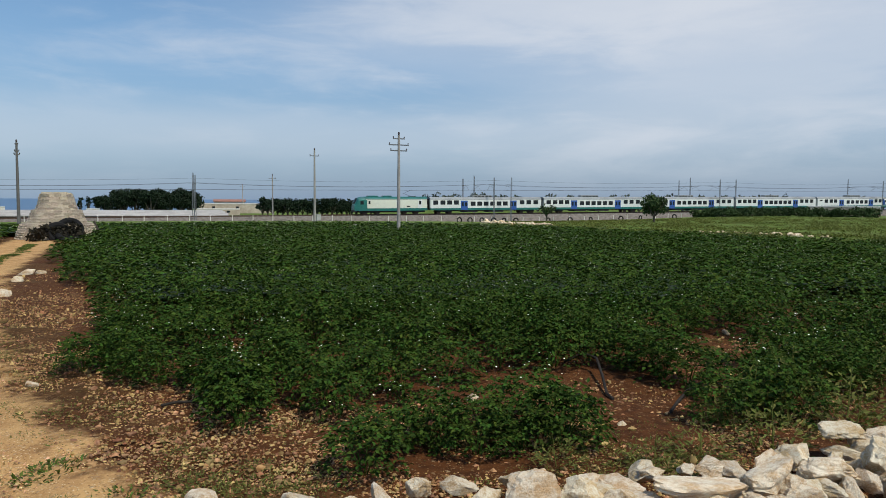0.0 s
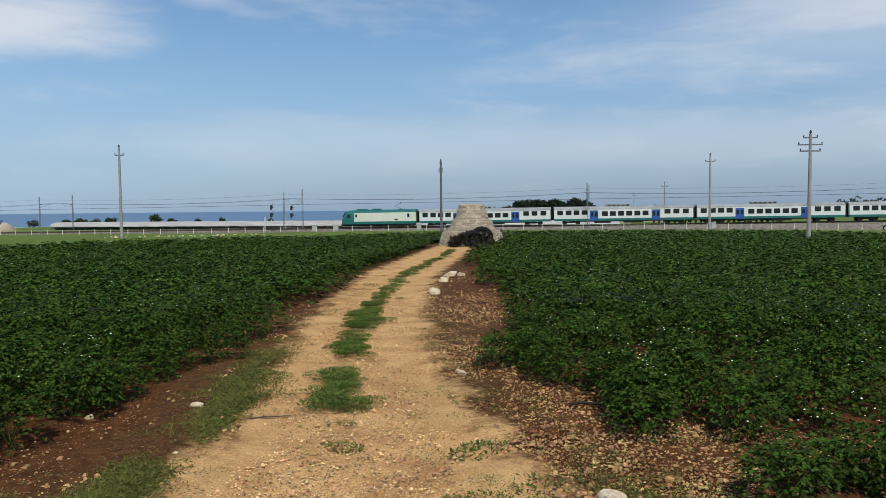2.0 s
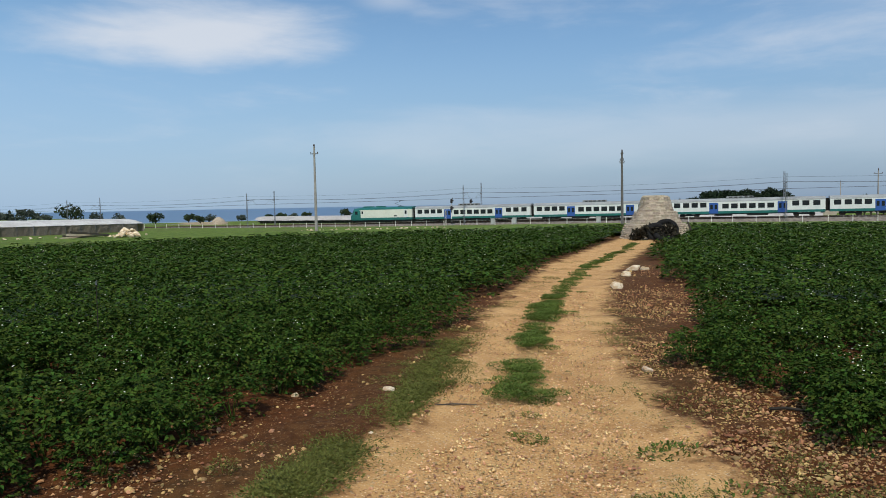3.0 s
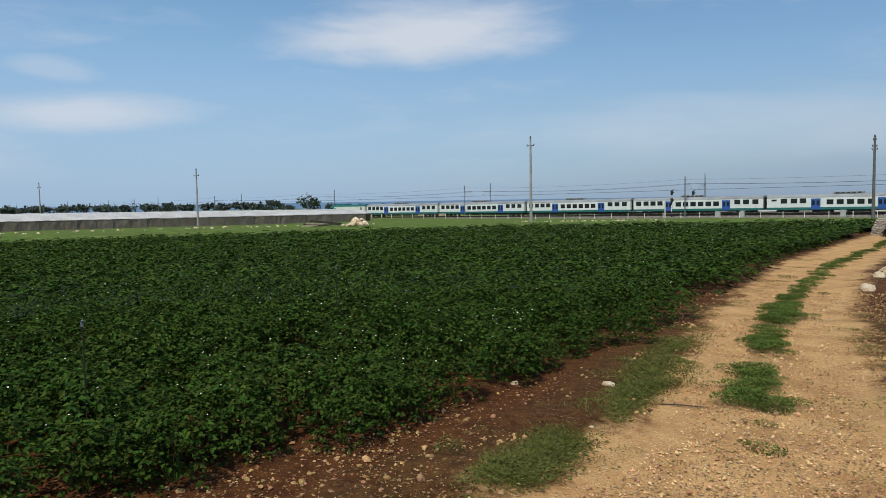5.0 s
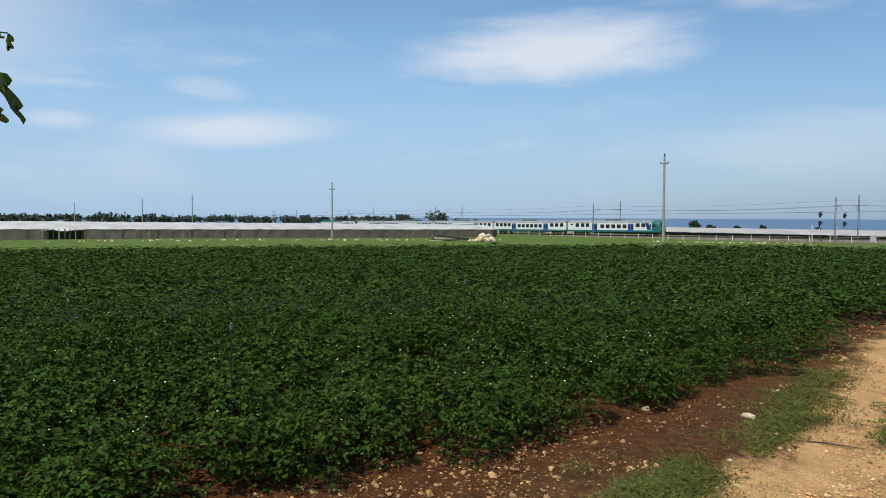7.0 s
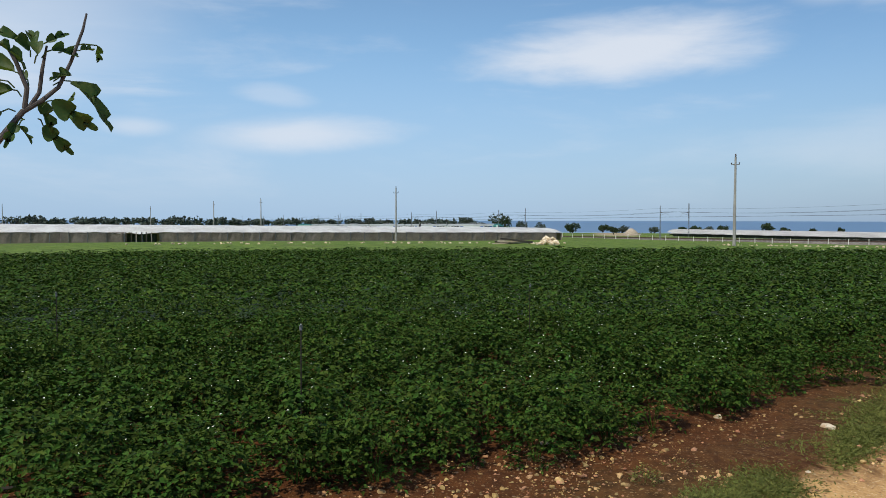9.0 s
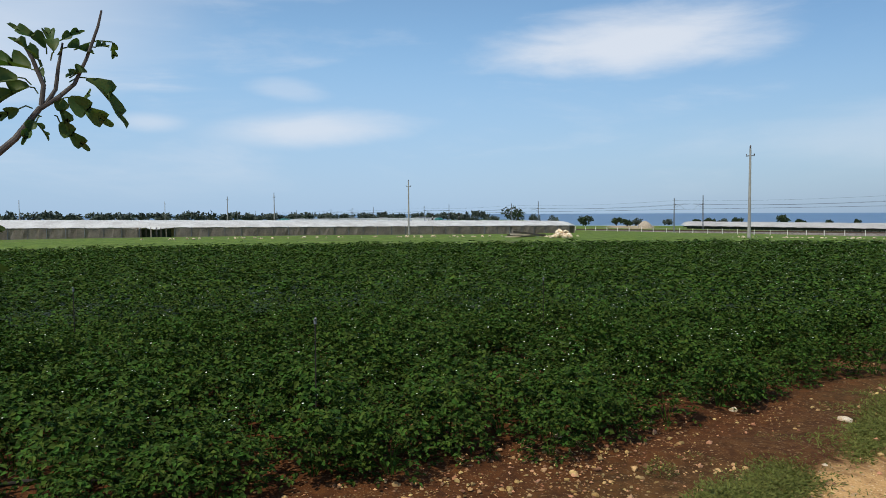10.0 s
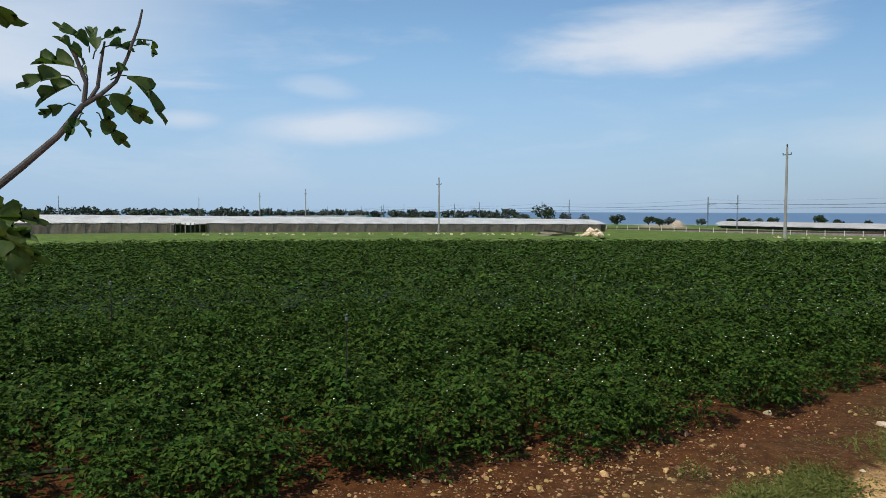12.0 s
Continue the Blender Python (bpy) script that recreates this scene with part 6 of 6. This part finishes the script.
WEED = [tuft_mesh(50 + k, 240, 0.28, 0.38, 0.055, 0.4) for k in range(4)]
WEED_ME = [mesh_from("tall_weed", *w, M["weed"]) for w in WEED]
for k, (x, y, s) in enumerate(((2.34, 5.5, 1.15), (2.7, 5.7, 1.2), (2.1, 5.2, 0.8), (3.1, 5.5, 1.1), (3.4, 6.5, 1.1), (2.95, 6.2, 1.2), (1.65, 4.55, 0.75), (2.2, 4.75, 0.9), (2.9, 5.05, 0.9), (3.8, 6.2, 1.1), (4.3, 6.9, 1.2), (1.3, 4.4, 0.6), (0.7, 4.35, 0.6), (3.5, 7.2, 0.9), (4.1, 8.0, 1.0), (-4.2, 2.12, 0.35), (-3.75, 2.2, 0.4))):
    weed = thing("tall_weed", pose(x, y, land_at(x, y), 0, 0, k * 77) @ Matrix.Scale(s, 4), "bushy grey-green weed beside the stone wall", "weed", "tall weeds")
    shared("foliage", WEED_ME[k % 4], weed)
    part("stem", rod([(0, 0, -0.03), (0.03 * math.cos(k), 0.03 * math.sin(k), 0.16), (0.05 * math.cos(k), 0.05 * math.sin(k), 0.36)], [0.007, 0.005, 0.002], sides=5), M["weed"], weed)


def make_pebbles():
    rng = np.random.default_rng(77)
    n = 300000
    az, r = np.radians(rng.uniform(-36, 112, n)), 2.2 + 19 * rng.random(n) ** 1.75
    x, y = -np.sin(az) * r, np.cos(az) * r
    road, field, bare = road_at(x, y), field_at(x, y), bare_at(x, y)
    lump = np.array([noise.noise(Vector((a * 0.8, b * 0.8, 3))) for a, b in zip(x, y)])
    want = np.where(field > 0.5, 0.05, 0.42) + np.where((bare < 0) & (field > 0), 0.5, 0.0)
    want = np.where(road > 0.1, 0.12, want)
    want = np.where((road < 0) & (x + 0.62 * y > -1.2), want * 1.6, want)
    want = want * (1 + 1.1 * lump)
    ok = rng.random(n) < want * 0.5
    x, y, r = x[ok], y[ok], r[ok]
    n = len(x)
    size = np.clip(rng.lognormal(-5.0, 0.48, n), 0.003, 0.028) * (1 + r / 35)
    track = road_at(x, y) > 0.1
    size = np.where(track, size * 0.8, size)
    big = size > 0.012
    for name, pick, kind, mat in (("pebbles", ~big & ~track, 0, "pebble"), ("pebbles", big & ~track, 1, "pebble"), ("gravel", track, 0, "gravel")):
        scatter(name, rng, x[pick], y[pick], size[pick], kind, mat)
    # the headland's thick cover of small stones, and the grit pressed into the track
    for low, high, share, mean, mat in ((-9.0, -0.04, 1.0, -4.95, "pebble"), (0.05, 9.0, 0.72, -5.15, "gravel")):
        n = 200000 if mat == "pebble" else 150000
        az, r = np.radians(rng.uniform(-30, 80, n)), 2.6 + 12 * rng.random(n) ** 1.3
        x, y = -np.sin(az) * r, np.cos(az) * r
        road, field = road_at(x, y), field_at(x, y)
        ok = (road > low) & (road < high) & (field < 0.35) & (rng.random(n) < share)
        if mat == "pebble":
            lump = np.array([noise.noise(Vector((a * 1.3, b * 1.3, 5))) for a, b in zip(x, y)])
            ok &= (x + 0.62 * y > -1.6) & (rng.random(n) < 0.62 + 0.9 * lump)
        x, y, r = x[ok], y[ok], r[ok]
        scatter("pebbles" if mat == "pebble" else "gravel", rng, x, y, np.clip(rng.lognormal(mean, 0.38, len(x)), 0.0025, 0.024) * (1 + r / 40), 0, mat)


def scatter(name, rng, x, y, size, kind, mat):
    """Joined pebbles: eight-sided crumbs, or rounder twenty-sided ones."""
    n = len(x)
    base = np.array([[1, 0, 0], [-1, 0, 0], [0, 1, 0], [0, -1, 0], [0, 0, 1], [0, 0, -1.0]])
    tri = np.array([[0, 2, 4], [2, 1, 4], [1, 3, 4], [3, 0, 4], [2, 0, 5], [1, 2, 5], [3, 1, 5], [0, 3, 5]])
    if kind:
        ico = bmesh.new()
        bmesh.ops.create_icosphere(ico, subdivisions=1, radius=1.0)
        ico.verts.index_update()
        base, tri = np.array([v.co[:] for v in ico.verts]), np.array([[v.index for v in f.verts] for f in ico.faces])
        ico.free()
    V = base[None] * (1 + rng.normal(0, 0.22, (n, len(base), 1))) * (size[:, None] * rng.uniform(0.65, 1.3, (n, 3)) * [1, 1, 0.75])[:, None]
    t = rng.uniform(0, 6.28, n)
    c, s = np.cos(t)[:, None], np.sin(t)[:, None]
    V = np.stack([V[..., 0] * c - V[..., 1] * s + x[:, None], V[..., 0] * s + V[..., 1] * c + y[:, None], V[..., 2] + (land(x, y) + size * 0.25)[:, None] - 0.03 * (road_at(x, y) > 0.1)[:, None]], -1).reshape(-1, 3)
    F = (np.arange(n)[:, None, None] * len(base) + tri[None]).reshape(-1, 3)
    tagged(new(name, mesh_from(name, V, F, M[mat])), "tan and white pebbles scattered on red soil" if mat == "pebble" else "pale fine gravel pressed into the dirt track", "pebbles", kind="stuff")


make_pebbles()


# the fig tree at the edge of the field
FIG_EYE, FIG_AZ = Vector((-0.21, -0.245, 1.6)), radians(104.7)
FIG_OUT = Vector((-math.sin(FIG_AZ), math.cos(FIG_AZ), 0))
FIG_SIDE = Vector((math.cos(FIG_AZ), math.sin(FIG_AZ), 0))
FIG_AT = FIG_EYE + FIG_OUT * 2.5 + Vector((0, 0, 0.315))


def fig_point(u, v, d=0.0):
    """A place by the fig branch: u across, v up, d away, in centimetres from its fork."""
    return FIG_AT + FIG_SIDE * u * 0.01 + Vector((0, 0, v * 0.01)) + FIG_OUT * d * 0.01


def fig_leaf(tree, base, way, length, rnd, curl=0.25):
    """A lobed fig leaf with its midrib fold and a stalk."""
    way = way.normalized()
    nrm = (-FIG_OUT + Vector((rnd.gauss(0, 0.45), rnd.gauss(0, 0.45), rnd.uniform(-0.1, 0.9)))).normalized()
    side = way.cross(nrm).normalized()
    nrm = side.cross(way)
    outline = [(0.0, 0.0), (0.03, 0.14), (0.14, 0.30), (0.30, 0.42), (0.42, 0.40), (0.44, 0.30), (0.40, 0.15), (0.52, 0.24), (0.68, 0.36), (0.80, 0.34), (0.80, 0.24), (0.68, 0.11), (0.86, 0.15), (0.97, 0.10), (1.0, 0.0)]
    bm = bmesh.new()
    fold, wave = rnd.uniform(0.3, 0.9), rnd.uniform(0, 6)

    def at(s, w):
        bend = -curl * s * s + fold * abs(w) + 0.05 * math.sin(9 * s + wave) * (abs(w) > 0.05)
        return base + way * s * length + side * w * length * 0.5 + nrm * bend * length

    spine = [bm.verts.new(at(s, 0)) for s, _ in outline]
    for sign in (-1, 1):
        rim = [spine[0]] + [bm.verts.new(at(s, sign * w)) for s, w in outline[1:-1]] + [spine[-1]]
        for k in range(len(outline) - 1):
            quad = [spine[k], spine[k + 1], rim[k + 1], rim[k]]
            seen = []
            for v in quad:
                if v not in seen:
                    seen.append(v)
            if len(seen) > 2:
                bm.faces.new(seen if sign > 0 else seen[::-1])
    return part("leaf", bm, M["figleaf"], tree, smooth=True)


def make_fig():
    rnd = random.Random(6)
    tree = thing("fig_tree", Matrix(), "fig tree branch with lobed dark green leaves against the sky", "tree")
    trunk = FIG_EYE + Vector((-math.sin(radians(121)), math.cos(radians(121)), 0)) * 2.5
    root = Vector((trunk.x, trunk.y, land_at(trunk.x, trunk.y) - 0.1))
    arm = fig_point(-24.6, -26.5)
    part("trunk", rod([root, root + Vector((0.03, 0.02, 0.5)), (root + arm) / 2 + Vector((0, 0, 0.25)), arm], [0.08, 0.065, 0.035, 0.0125], sides=10), M["figbark"], tree, "grey fig trunk")
    part("branch", rod([arm, fig_point(-16.5, -19), fig_point(-6.5, -9.2), fig_point(0, 0), fig_point(5, 3.6), fig_point(9.5, 8), fig_point(13, 16), fig_point(16.4, 26), fig_point(17.5, 31)], [0.012, 0.011, 0.0095, 0.0085, 0.007, 0.006, 0.005, 0.0042, 0.003], sides=9), M["figbark"], tree)
    part("branch", rod([fig_point(1.5, 1.0), fig_point(4.4, 6), fig_point(5.3, 13), fig_point(6.6, 20)], [0.007, 0.0062, 0.0052, 0.003], sides=8), M["figbark"], tree)
    part("branch", rod([fig_point(0.5, 1.0), fig_point(1.2, 7), fig_point(-1.5, 14.5), fig_point(-3.5, 18)], [0.008, 0.007, 0.006, 0.003], sides=8), M["figbark"], tree)
    leaves = [(-5.3, 0, -11.6, -2.6), (-2.3, 6.5, -11.7, 1.8), (-5.3, 8.8, -16.4, 6.2), (-1.8, 11.7, -12.3, 14.1), (-0.6, 14.1, -5.3, 18.8), (0, 14.7, -1.8, 18.5), (1.2, 10, -0.9, 13.5), (4.1, 16.2, 2.6, 24), (2.3, 18.2, -5, 23.5), (6.5, 20, 11.1, 22.9),
              (7.6, 18, 14.7, 19), (12.9, 11.5, 7.3, 11.2), (12.9, 10.6, 24.6, 0.3), (7.6, 3.5, 17.9, -3.5), (10, 2.3, 13.8, 5), (4.1, 3.5, 7.6, -4.1), (5.3, -3.5, 11.7, -10.6), (-1.2, -4.7, 2.3, -8.2), (-1.8, -4.1, -4.1, -9.4), (15.8, 20.5, 19.7, 22.3), (20.5, 22.3, 21.1, 17.9)]
    for u0, v0, u1, v1 in leaves:
        d = rnd.uniform(-5, 5)
        base, tip = fig_point(u0, v0, d), fig_point(u1, v1, d + rnd.uniform(-4, 4))
        fig_leaf(tree, base, tip - base, (tip - base).length * 1.18, rnd)
        stem = fig_point(0.55 * u0 + 1.0, v0 - 2.0 if v0 > 2 else v0 * 0.5, d * 0.3)
        if (stem - base).length < 0.12:
            part("leaf_stalk", rod([stem, (stem + base) / 2 + Vector((0, 0, 0.008)), base], 0.0022, sides=5), M["figleaf"], tree)
    # the leafy lower boughs and one bough above
    for k in range(17):
        d = rnd.uniform(-30, 25)
        base = fig_point(rnd.uniform(-33, -20), rnd.uniform(-41, -31), d)
        fig_leaf(tree, base, FIG_SIDE * rnd.uniform(0.1, 1.0) + Vector((0, 0, rnd.uniform(-1.1, 0.35))) + FIG_OUT * rnd.uniform(-0.5, 0.5), rnd.uniform(0.11, 0.16), rnd)
    part("branch", rod([arm + Vector((0, 0, -0.02)), fig_point(-30, -33), fig_point(-25, -36), fig_point(-19, -35)], [0.015, 0.012, 0.008, 0.003], sides=8), M["figbark"], tree)
    for k in range(7):
        base = fig_point(rnd.uniform(-32, -24), rnd.uniform(29, 37), rnd.uniform(-10, 10))
        fig_leaf(tree, base, FIG_SIDE * rnd.uniform(-0.2, 0.9) + Vector((0, 0, rnd.uniform(-1.2, -0.1))), rnd.uniform(0.10, 0.15), rnd)
    part("branch", rod([root + Vector((0.0, 0.0, 0.8)), fig_point(-52, 8), fig_point(-40, 32), fig_point(-24, 38), fig_point(-4, 37)], [0.035, 0.022, 0.016, 0.011, 0.005], sides=8), M["figbark"], tree)


make_fig()
motions()
